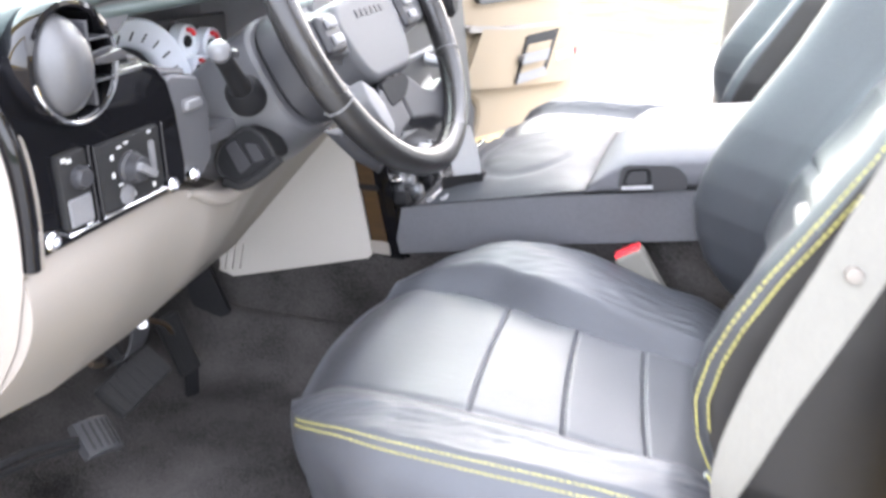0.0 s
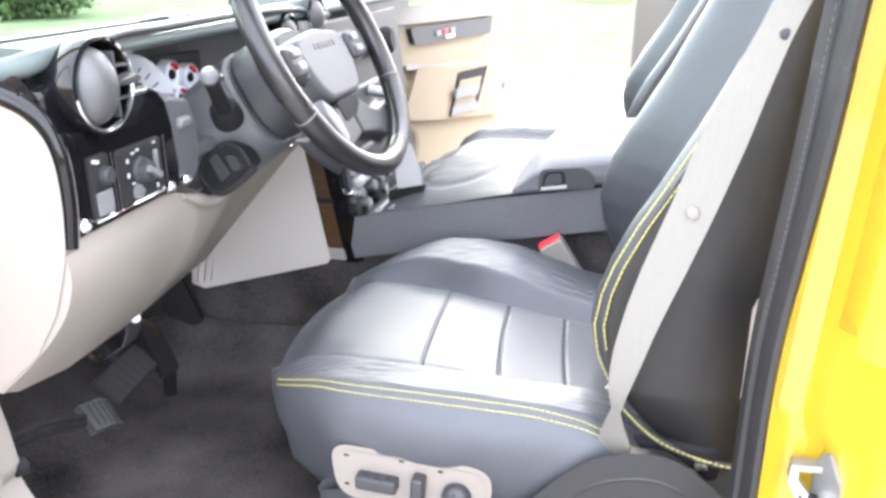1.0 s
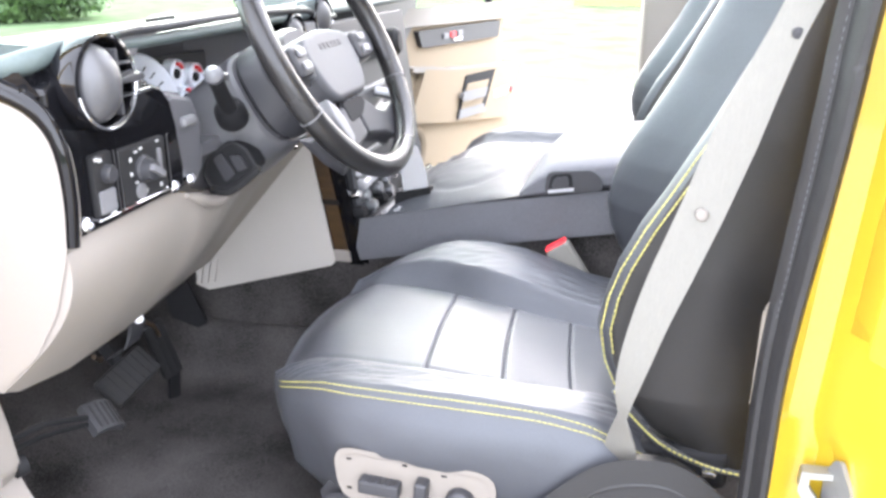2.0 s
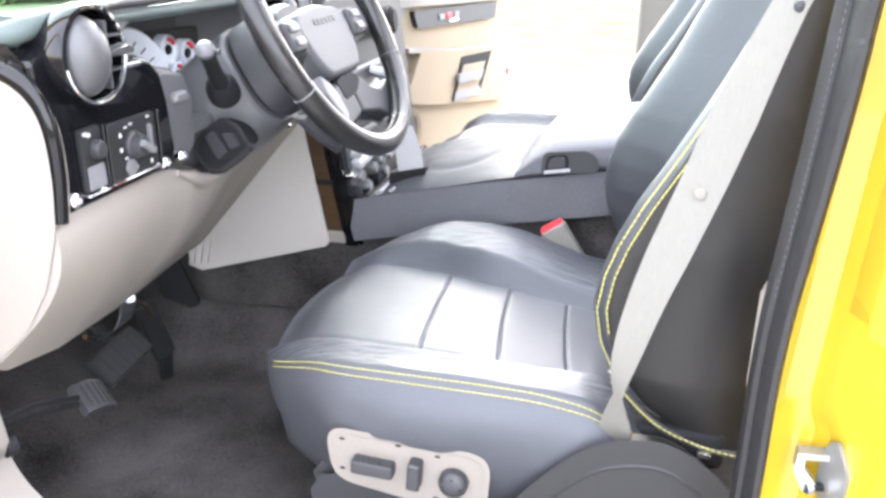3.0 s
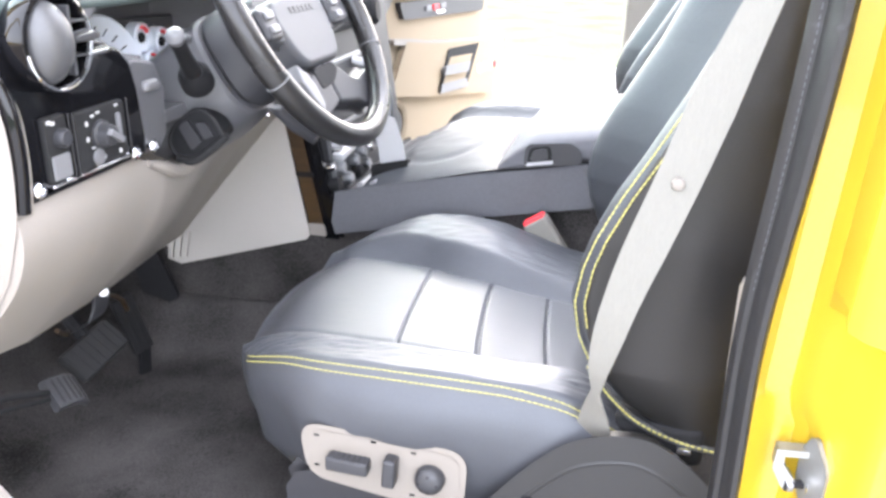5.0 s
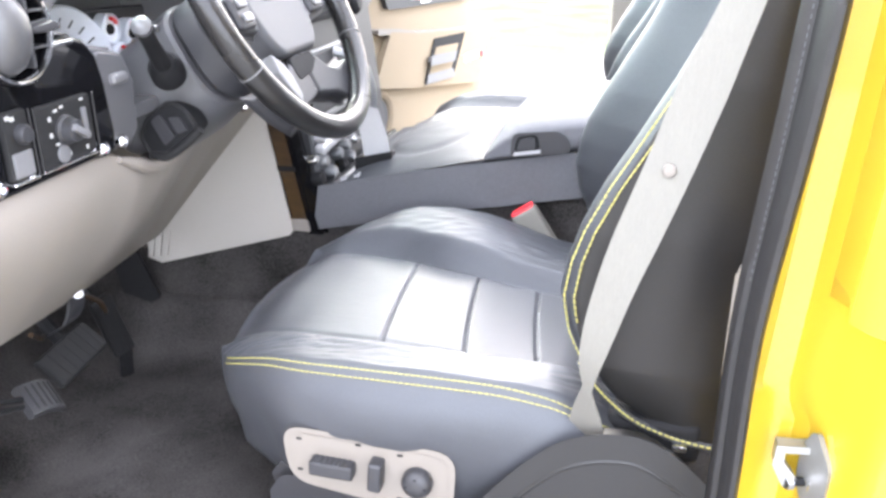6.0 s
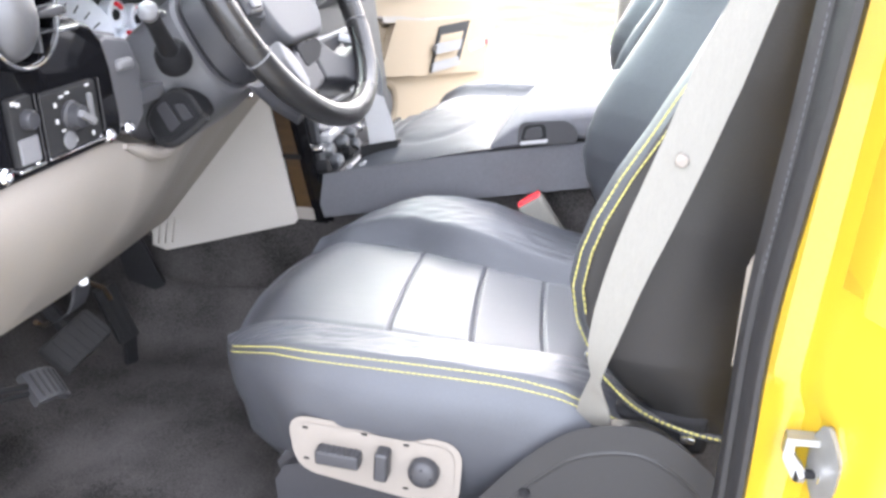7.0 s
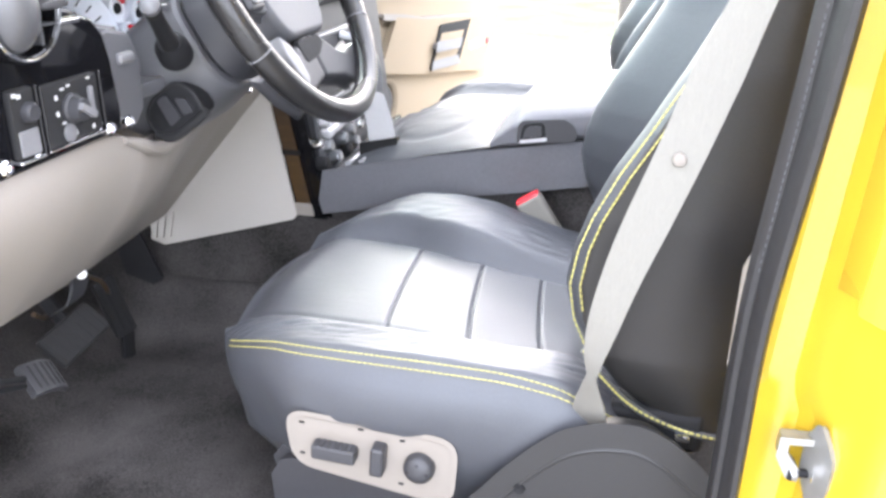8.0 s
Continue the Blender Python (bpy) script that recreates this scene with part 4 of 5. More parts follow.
for k in range(5):
    x = -0.022 + 0.011 * k
    part("rib", moved(rbox((x, 0, 0.0052 - 9.0 * x * x), (0.005, 0.046, 0.0012), 0.0005, 1), pm), SATIN, park)
part("arm", tube(curve([(-0.315, 0.150, 0.945), (-0.322, 0.08, 0.975), (-0.335, 0.0, 0.995), (-0.42, -0.02, 1.05)], 10), 0.005, 8), RUBBER, park)
part("arm", tube(curve([(-0.320, 0.155, 0.930), (-0.330, 0.08, 0.955), (-0.345, 0.0, 0.972), (-0.42, -0.02, 1.02)], 10), 0.004, 8), RUBBER, park)
brk = thing("pedal_bracket", "dark curved bracket with a white bolt under the dashboard", "bracket", (-0.33, 0.30, 1.02))
part("plate", loft([[p, p + Vector((-0.006, 0.0, -0.004)), p + Vector((-0.006, 0.034, -0.004)), p + Vector((0, 0.036, 0))] for p in curve([(-0.33, 0.275, 1.06), (-0.312, 0.272, 1.035), (-0.32, 0.262, 1.00), (-0.345, 0.25, 0.985)], 10)]), DARK, brk)
part("bolt", lathe([(0.007, -0.004), (0.007, 0.003), (0.001, 0.005)], (-0.309, 0.288, 1.040), (0.8, -0.3, 0.4), 12), WHITE, brk, "small white bolt")
part("link", tube(curve([(-0.37, 0.25, 0.985), (-0.40, 0.30, 0.95), (-0.43, 0.34, 0.93)], 8), 0.004, 8), WOOD, brk)
part("link", tube(curve([(-0.36, 0.36, 1.00), (-0.38, 0.42, 0.96), (-0.40, 0.46, 0.92)], 8), 0.004, 8), WOOD, brk)
rest = thing("footwell_flap", "dark rubber flap beside the tunnel carpet", "flap", (-0.47, 0.66, 0.85))
part("flap", prism([(-0.52, 0.95), (-0.465, 0.95), (-0.425, 0.855), (-0.445, 0.845), (-0.50, 0.86)], "y", 0.655, 0.668, 0.003), RUBBER, rest)

# ---- centre console ----
cons = thing("centre_console", "charcoal vinyl centre console with padded armrest lid", "console", (0.2, 0.93, 0.99))
part("side_band", prism([(-0.088, 1.022), (-0.092, 1.036), (-0.084, 1.086), (0.011, 1.107), (0.118, 1.129), (0.221, 1.147), (0.363, 1.172), (0.72, 1.236), (0.72, 1.180), (0.363, 1.112), (0.182, 1.079), (0.010, 1.041)], "y", 0.694, 0.726, 0.010, 4), VINYL, cons, "charcoal vinyl side band")
part("front_edge", prism([(-0.100, 1.008), (-0.099, 1.086), (-0.084, 1.089), (-0.086, 1.006)], "y", 0.702, 1.18, 0.005), GLOSS, cons)
part("body", prism([(-0.098, 0.995), (-0.092, 1.082), (0.21, 1.146), (0.72, 1.238), (0.72, 1.09), (0.36, 1.08)], "y", 0.724, 1.168, 0.006), DARK, cons, "dark console body")
part("side_band", prism([(-0.098, 1.010), (-0.090, 1.074), (0.205, 1.130), (0.72, 1.216), (0.72, 1.156), (0.37, 1.090)], "y", 1.166, 1.19, 0.006, 3), VINYL, cons)
# domed pad between shifter and lid
loops = []
for k in range(41):
    v = -1 + 2 * k / 40
    row = []
    for j in range(41):
        u = -1 + 2 * j / 40
        x, y = 0.070 + 0.134 * u, 0.945 + 0.220 * v
        base = 1.0885 + 0.222 * (x + 0.085)
        d = max(0.0, 1 - abs(u) ** 2.4) * max(0.0, 1 - abs(v) ** 2.6)
        ring = (u * u + v * v) ** 0.5
        z = base + 0.026 * d ** 0.8 - 0.005 * math.exp(-((ring - 0.66) / 0.05) ** 2) + 0.0015 * noise.noise((x * 25, y * 25, 4))
        row.append(Vector((x, y, z)))
    loops.append(row)
part("domed_pad", loft(loops, caps=False, closed=False), PADLEATHER, cons, "domed grey leather pad", sharp=60)
# gate strips in light grey, which paints the bright reflection of chrome
for x in (-0.062, -0.036):
    part("gate_strip", prism([(x, 1.095 + 0.212 * (x + 0.085)), (x + 0.008, 1.097 + 0.212 * (x + 0.085)), (x + 0.008, 1.084 + 0.212 * (x + 0.085)), (x, 1.082 + 0.212 * (x + 0.085))], "y", 0.735, 0.90, 0.0015, 1), LIGHT, cons, "light grey gate strip, a chrome glint put into its colour")
# armrest lid: a padded block, sloped at its front, with a soft rounded top
loops = []
for k in range(61):
    s = k / 60
    x = 0.212 + 0.51 * s
    lo = 1.1555 + 0.168 * (x - 0.213)
    hi = 1.217 + 0.166 * (x - 0.253)
    nose = max(0.0, 1 - (x - 0.212) / 0.060)
    loop = []
    for j in range(48):
        a = 2 * math.pi * (j + 0.5) / 48
        ca, sa = math.cos(a), math.sin(a)
        r = (abs(ca) ** 7 + abs(sa) ** 7) ** (-1 / 7)
        y = 0.865 + 0.174 * r * ca
        top = lo + 0.012 + (hi - lo - 0.012 + 0.020 * (1 - (r * ca) ** 2)) * (1 - nose ** 1.35)
        z = lo + (top - lo) * (0.5 + 0.5 * r * sa)
        slack = 0.0022 * noise.noise((x * 22, y * 22, z * 30)) + 0.0018 * noise.noise((x * 60, y * 20, z * 60))
        loop.append(Vector((x, y + slack + (0.012 * nose * nose if ca < 0 else 0.0), z + slack * 0.6)))
    loops.append(loop)
lid = part("lid", loft(loops), VINYL, cons, "padded charcoal leather armrest lid", sharp=60)
part("latch_plate", prism(rounded([(0.262, 1.174), (0.265, 1.210), (0.338, 1.217), (0.354, 1.206), (0.358, 1.187)], 0.010), "y", 0.684, 0.696, 0.003, 2), DARK, lid, "dark armrest latch plate")
part("latch_frame", prism(rounded([(0.266, 1.180), (0.271, 1.207), (0.304, 1.212), (0.308, 1.187)], 0.008), "y", 0.682, 0.690, 0.003, 2), RUBBER, lid, "black latch surround")
part("latch_button", prism(rounded([(0.271, 1.185), (0.276, 1.204), (0.299, 1.208), (0.302, 1.190)], 0.006), "y", 0.678, 0.688, 0.003, 2), DARK, lid, "grey latch button")
part("latch_lip", prism([(0.266, 1.176), (0.267, 1.180), (0.309, 1.187), (0.309, 1.183)], "y", 0.681, 0.690, 0.001, 1), LIGHT, lid, "bright latch lip")
# black strip added to paint the shade between lid and side band
part("lid_gap_shade", prism([(0.210, 1.143), (0.211, 1.158), (0.456, 1.199), (0.72, 1.243), (0.72, 1.232), (0.38, 1.172)], "y", 0.697, 0.99, 0.001, 1), RUBBER, cons, "dark strip standing in for the shaded gap under the lid")
shift = thing("gear_lever", "grey aircraft-style gear lever on the console", "gear lever", (0.0, 0.80, 1.12))
part("lever", prism([(-0.046, 1.212), (-0.036, 1.220), (-0.010, 1.214), (0.006, 1.165), (0.010, 1.130), (-0.028, 1.120), (-0.034, 1.168)], "y", 0.792, 0.810, 0.007, 3), LIGHT, shift, "satin grey lever")
part("base", prism([(-0.048, 1.122), (0.018, 1.137), (0.018, 1.120), (-0.048, 1.106)], "y", 0.784, 0.822, 0.004), RUBBER, shift)

# ---- seats ----
SIDE = ((0.004, 0.005), (0.012, 0.013), (0.024, 0.023), (0.036, 0.029), (0.050, 0.031), (0.068, 0.029), (0.09, 0.023), (0.125, 0.009), (0.16, -0.014), (0.175, -0.036))


FARSEAM = ((-1.0, 0.46), (-0.65, 0.54), (-0.35, 0.42), (0.0, 0.30), (1.0, 0.28))


def seat_cushion(parent, dx, dy, dz=0.0, flip=False):
    bm = bmesh.new()
    nx, ny = 280, 220
    hx, hy, cx, cy = 0.262, 0.272, 0.245, 0.400

    def point(a, b, hem=False):
        m = max(abs(a), abs(b))
        if m > 0:
            f = m / (abs(a) ** 7 + abs(b) ** 7) ** (1 / 7)
            a, b = a * f, b * f
        x = cx + hx * a * (math.sqrt(1 - 0.10 * b * b) if a > 0 else 1.19 * math.sqrt(1 - (0.42 if (b > 0) != flip else 0.19) * b * b))
        y = cy + hy * b * math.sqrt(1 - (0.08 if a > 0 else 0.24 if (b > 0) != flip else 0.17) * a * a)
        z = 1.040
        tall = (b > 0) != flip
        # the far bolster widens towards the backrest, the near one stays even
        bs = sum(lerp(a + 0.06 * k, FARSEAM) for k in range(-4, 5)) / 9 if tall else 0.59
        bol = 0.72 * step(abs(b), bs, bs + 0.13) + 0.28 * step(abs(b), bs + 0.05, bs + 0.36) if tall else step(abs(b), 0.56, 0.80)
        z += (0.054 * bol * (1 - 0.92 * step(a, -0.25, 0.66)) * (1 - 0.80 * step(-a, 0.45, 1.05)) if tall else 0.031 * bol * (1 - 0.30 * a * a))
        e = step(abs(b), 0.80 if tall else 0.74, 1.0)
        z -= (0.036 if tall else 0.005 - 0.009 * (1 - a * a)) * e * e
        fr = step(-a, 0.74, 1.0)
        if not tall:
            z -= 0.018 * step(-a, 0.6, 1.0) * step(abs(b), 0.1, 0.8)
        z -= 0.027 * fr * fr * (1 - 0.55 * bol)
        # the centre dips towards the backrest
        z -= 0.022 * step(a, -0.25, 0.75) * (1 - bol)
        z -= 0.034 * step(a, 0.55, 1)
        z -= (0.0 if hem else 0.010) * step((a ** 4 + b ** 4) ** 0.25, 1.0, 1.19)
        # seams: between centre and bolsters, and across the centre
        z -= (0.0036 if tall else 0.0020) * math.exp(-((abs(b) - bs + (0.0 if tall else 0.02)) / 0.020) ** 2) * (1 if a > -0.72 else max(0, 1 + (a + 0.72) * 4))
        if (abs(b) < bs if tall else abs(b) < 0.58):
            for sx, lean in ((0.151, 0.055), (0.257, 0.085), (0.349, 0.095)):
                off = x - sx + lean * (y - 0.36) - 0.25 * (y - 0.40) ** 2
                z -= 0.0034 * math.exp(-(off / 0.0021) ** 2)
                z += 0.0014 * math.exp(-(off / 0.03) ** 2)
        # creases pressed into the outer bolster
        if not tall and not hem:
            worn = step(abs(b), 0.58, 0.78) * (0.35 + 0.65 * step(-a, 0.25, 0.7) + 0.5 * step(a, 0.45, 0.75))
            ridge = 1 - abs(noise.noise((x * 15 + y * 8, y * 105 - x * 30, 9.0)))
            z -= 0.0026 * worn * ridge ** 6 * (1 - step(abs(b), 0.90, 0.98))
        if not hem:
            z += 0.0015 * noise.noise((x * 14, y * 14, 1.0)) * (0.4 + bol) + 0.0016 * bol * noise.noise((x * 26 + y * 40, y * 90 - x * 12, 2.0))
        return Vector((x + dx, y + dy, z + dz))

    g = [[bm.verts.new(point(-1 + 2 * i / nx, -1 + 2 * j / ny)) for j in range(ny + 1)] for i in range(nx + 1)]
    for i in range(nx):
        for j in range(ny):
            bm.faces.new((g[i][j], g[i + 1][j], g[i + 1][j + 1], g[i][j + 1]))
    edge = [g[i][0] for i in range(nx + 1)] + [g[nx][j] for j in range(1, ny + 1)] + [g[i][ny] for i in range(nx - 1, -1, -1)] + [g[0][j] for j in range(ny - 1, 0, -1)]
    rings = [edge]
    for d, out in SIDE:
        ring = []
        for v in edge:
            c = Vector((cx + dx, cy + dy, 0))
            n = Vector((v.co.x - c.x, v.co.y - c.y, 0))
            side = Vector((n.x / hx ** 2, n.y / hy ** 2, 0)).normalized()
            nose = step(-n.x, 0.12, 0.25)
            w = 1.0 + 0.25 * nose if out < 0 else 1.0 - 0.75 * nose
            wr = (0.0050 * noise.noise((v.co.x * 9, v.co.y * 9, d * 16)) + 0.0026 * noise.noise((v.co.x * 24 + d * 30, v.co.y * 24, d * 26))) * step(d, 0.01, 0.05)
            ring.append(bm.verts.new(Vector((v.co.x, v.co.y, v.co.z - d * (v.co.z - 0.850) / 0.175)) + side * (out * w + wr - 0.16 * d * nose)))
        rings.append(ring)
    n = len(edge)
    for a, b in zip(rings, rings[1:]):
        for k in range(n):
            bm.faces.new((a[k], a[(k + 1) % n], b[(k + 1) % n], b[k]))
    bm.faces.new(rings[-1])
    cush = part("cushion", bm, LEATHER, parent, "creased black leather seat cushion with yellow stitching", sharp=60)
    # double stitch line along the outer bolster and round the front corner
    for off in (0.0, -0.0072):
        pts = []
        for k in range(520):
            s = k / 519
            a, b = 0.97 - 1.97 * s, -1.0
            p = point(a, b, True)
            c = Vector((p.x - cx - dx, p.y - cy - dy, 0))
            side = Vector((c.x / hx ** 2, c.y / hy ** 2, 0)).normalized()
            drop = -off + 0.004 + 0.012 * step(a, 0.3, 0.95)
            k_out = lerp(drop, ((0.0, 0.0),) + SIDE) * (1.0 - 0.75 * step(-c.x, 0.12, 0.25))
            pts.append(p + side * (k_out + 0.0008) - Vector((0, 0, drop)))
        part("stitching", stitches(pts, 0.0008, 0.0054, 0.0006), THREAD, cush, "yellow double stitching")
    return cush


def seat_back(parent, dx, dy, thick, rake, thread=True):
    front = [(1.03, 0.492), (1.06, 0.452), (1.10, 0.420), (1.14, 0.402), (1.18, 0.395), (1.22, 0.401), (1.254, 0.412), (1.30, 0.434), (1.338, 0.456), (1.403, 0.492), (1.48, 0.530), (1.56, 0.566), (1.64, 0.602), (1.72, 0.640)]
    rear = [(1.03, 0.585), (1.08, 0.602), (1.20, 0.612), (1.30, 0.618), (1.42, 0.626), (1.54, 0.646), (1.64, 0.672), (1.72, 0.70)]
    half = [(1.03, 0.250), (1.10, 0.264), (1.25, 0.270), (1.40, 0.262), (1.50, 0.245), (1.60, 0.22), (1.72, 0.19)]
    cy = 0.400 + dy
    loops = []
    M, K = 132, 230
    for k in range(K + 1):
        z = 1.012 + (1.70 - 1.012) * k / K
        xf, xr, h = lerp(z, front), lerp(z, rear) + thick, lerp(z, half)
        if z < 1.07:
            xf += 0.02 * ((1.07 - z) / 0.058) ** 2
        if z > 1.65:
            q = (z - 1.65) / 0.05
            xf += 0.04 * q * q
            xr -= 0.03 * q * q
            h -= 0.04 * q * q
        hf = max(h, 0.272 - 0.05 * step(z, 1.60, 1.70))
        depth = xr - xf
        loop = []
        for j in range(M):
            s = j / M
            if s < 0.22:          # near side, back to front
                t = s / 0.22
                x = xr - depth * 0.93 * t
                y = -h + 0.030 * (1 - t) ** 4 - 0.007 * math.sin(math.pi * t)
            elif s < 0.72:        # front face
                t = (s - 0.22) / 0.50 * 2 - 1
                y = (h if t < 0 else hf) * t * 0.985
                b = abs(t)
                hollow = 1 - step(b, 0.52, 0.93)
                x = xf + (0.058 if t < 0 else 0.075) * hollow + 0.010 * step(b, 0.93, 1.0) ** 2
                if t > 0:
                    x -= 0.024 * step(b, 0.40, 0.85)
                for sgn in (-0.56, 0.56):
                    x += 0.007 * math.exp(-((t - sgn) / 0.025) ** 2)
                if b < 0.56:
                    flat = 1 - step(b, 0.46, 0.56)
                    for zs in (1.175, 1.285, 1.395):
                        x += (0.012 * math.exp(-((z - zs) / 0.007) ** 2) - 0.007 * math.exp(-((z - zs - 0.012) / 0.03) ** 2)) * flat
                    if z > 1.41:
                        x += 0.0016 * math.sin(z * 2 * math.pi / 0.0105) * flat
                x += 0.002 * noise.noise((y * 12, z * 12, 7))
            elif s < 0.94:        # far side, front to back
                t = (s - 0.72) / 0.22
                x = xr - depth * 0.93 * (1 - t)
                y = hf - 0.020 * t ** 4 + 0.006 * math.sin(math.pi * t)
            else:                 # rear
                t = (s - 0.94) / 0.06
                x = xr + 0.010 * math.sin(math.pi * t)
                y = 0.93 * (hf * (1 - t) - h * t)
            loop.append(Vector((x + dx + rake * (z - 1.03), cy + y, z)))
        loops.append(loop)
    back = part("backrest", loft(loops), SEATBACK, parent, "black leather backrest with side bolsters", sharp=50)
    # sides and rear keep the darkest copy, the front takes the milder one
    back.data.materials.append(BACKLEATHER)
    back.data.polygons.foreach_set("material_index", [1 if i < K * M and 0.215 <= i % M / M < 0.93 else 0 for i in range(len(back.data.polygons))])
    for off in (0.005, 0.0155) if thread else ():
        pts = []
        for z in [1.045 + 0.64 * k / 900 for k in range(901)]:
            h = lerp(z, half)
            pts.append((lerp(z, front) + off + dx + rake * (z - 1.03), cy - h - 0.0035 + (0.0035 if off < 0.01 else 0.0005), z))
        if off < 0.01:
            part("stitching", stitches([tuple(p) for p in curve(pts[84::6], 820)], 0.0010, 0.0054, 0.0008), THREAD, back, "yellow double stitching")
        else:
            part("stitching", stitches([tuple(p) for p in curve(pts[150::6], 740)], 0.0010, 0.0054, 0.0008), THREAD, back)
    # hem along the lower side
    pts = [(0.420 + dx, 1.108), (0.437 + dx, 1.081), (0.474 + dx, 1.042), (0.515 + dx, 1.022), (0.56 + dx, 1.013), (0.585 + dx, 1.014)]
    hem = curve([(x, cy - lerp(z, half) - 0.008, z) for x, z in pts], 200)
    part("hem", tube(hem[::5], 0.0042, 8), LEATHER, back)
    part("stitching", stitches([p + Vector((0, -0.0042, 0.002)) for p in hem], 0.0015, 0.0042, 0.0012), THREAD, back)
    return back


driver = thing("driver_seat", "black leather power driver's seat with yellow stitching and tan switch plate", "car seat", (0.25, 0.4, FLOOR), group="front seats")
seat_cushion(driver, 0, 0)
seat_back(driver, 0, 0, 0, 0)
part("seat_base", prism([(0.075, 0.80), (0.055, 0.885), (0.10, 0.95), (0.46, 0.95), (0.50, 0.80)], "y", 0.150, 0.66, 0.012), DARK, driver, "dark plastic seat base")
part("skirt_trim", prism([(0.056, 0.78), (0.052, 0.868), (0.064, 0.888), (0.12, 0.905), (0.30, 0.882), (0.33, 0.87), (0.34, 0.78)], "y", 0.136, 0.156, 0.008, 3), DARK, driver, "grey plastic lower seat trim")
plate = part("switch_plate", prism(rounded([(0.074, 0.993), (0.287, 0.983), (0.281, 0.892), (0.082, 0.920)], 0.026), "y", 0.118, 0.140, 0.004, 3), BEZEL, driver, "light tan power seat switch plate")
part("groove", prism(rounded([(0.080, 0.988), (0.281, 0.978), (0.276, 0.899), (0.088, 0.925)], 0.022), "y", 0.1165, 0.119, 0.001, 1), BEZEL, plate)
slide = part("slide_switch", moved(rbox((0, 0, 0), (0.056, 0.020, 0.020), 0.004, 3), Matrix.Translation((0.138, 0.110, 0.950)) @ Matrix.Rotation(radians(2), 4, "Y")), DARK, plate, "long grey slide switch")
for k in range(7):
    part("switch_rib", rbox((0.117 + 0.007 * k, 0.1085, 0.9605 - 0.00025 * k), (0.004, 0.017, 0.0022), 0.0007, 1), DARK, slide)
part("recline_switch", moved(rbox((0, 0, 0), (0.017, 0.022, 0.040), 0.004, 3), Matrix.Translation((0.194, 0.109, 0.950)) @ Matrix.Rotation(radians(4), 4, "Y")), DARK, plate, "upright grey recline switch")
plate.scale = (0.95, 1, 0.95)
plate.location = (0.018, -0.018, 0.052)
knob = part("lumbar_switch", lathe([(0.019, -0.008), (0.019, 0.003), (0.0175, 0.007), (0.014, 0.0105), (0.009, 0.0125), (0.004, 0.0132), (0.001, 0.0134)], (0.244, 0.112, 0.944), (0, -1, 0), 28), DARK, plate, "round dark lumbar switch")
for a in (0, 90, 180, 270):
    part("key", rbox((0.244 + 0.0105 * math.cos(radians(a)), 0.1015, 0.944 + 0.0105 * math.sin(radians(a))), (0.005, 0.003, 0.005), 0.0012, 1), RUBBER, knob)
for x, z in ((0.094, 0.981), (0.093, 0.936), (0.222, 0.976), (0.220, 0.913), (0.170, 0.983)):
    part("plate_clip", rbox((x, 0.1162, z), (0.007, 0.002, 0.003), 0.0006, 1), RUBBER, plate)
rec = [p - Vector((-0.006, 0, 0.012)) for p in curve([(0.300, 0, 0.80), (0.306, 0, 0.905), (0.326, 0, 0.940), (0.357, 0, 0.980), (0.387, 0, 1.012), (0.415, 0, 1.033), (0.455, 0, 1.045), (0.494, 0, 1.040), (0.545, 0, 1.000), (0.600, 0, 0.92), (0.61, 0, 0.80)], 40)]
cover = part("recliner_cover", prism([(p.x, p.z) for p in rec], "y", 0.092, 0.136, 0.014, 4), COVER, driver, "dark grey plastic recliner cover")
part("cover_ridge", tube([(p.x, 0.0935, p.z - 0.020) for p in rec[8:32]], 0.0032, 8), COVER, cover)
part("screw_hole", lathe([(0.007, -0.003), (0.006, 0.002), (0.001, 0.001)], (0.365, 0.091, 0.945), (0, -1, 0), 14), RUBBER, cover)
part("hinge_block", rbox((0.50, 0.165, 1.012), (0.11, 0.05, 0.05), 0.01, 3), RUBBER, driver)
part("hinge_bolt", rbox((0.532, 0.136, 1.012), (0.016, 0.01, 0.008), 0.002, 2), CHROME, driver)
for y in (0.20, 0.60):
    part("seat_rail", prism([(0.06, 0.735), (0.05, 0.765), (0.08, 0.79), (0.12, 0.80), (0.55, 0.80), (0.55, 0.735)], "y", y - 0.03, y + 0.03, 0.006), RUBBER, driver, "black seat rail")
    part("rail_foot", rbox((0.09, y, 0.758), (0.06, 0.05, 0.012), 0.003), DARK, driver)

# buckle on its grey stem
buckle = thing("belt_buckle", "grey seat belt buckle with red release button", "seat belt buckle", (0.36, 0.655, 1.0))
bx = Vector((0.292, 0.650, 1.085))
ax = Vector((-0.55, 0, 0.83)).normalized()
BM = Matrix(((ax.z, 0, ax.x, bx.x), (0, 1, 0, bx.y), (-ax.x, 0, ax.z, bx.z), (0, 0, 0, 1)))
part("stem", moved(rbox((0, 0, -0.055), (0.046, 0.028, 0.125), 0.007, 3), BM), WEBBING, buckle, "light grey plastic stem")
part("button", moved(rbox((0, 0, 0.008), (0.040, 0.022, 0.008), 0.003, 2), BM), RED, buckle, "red release button")

# lap and shoulder belt with its stop button
belt = thing("seat_belt", "pale grey webbing seat belt with a round stop button", "seat belt", (0.44, 0.09, 1.03))
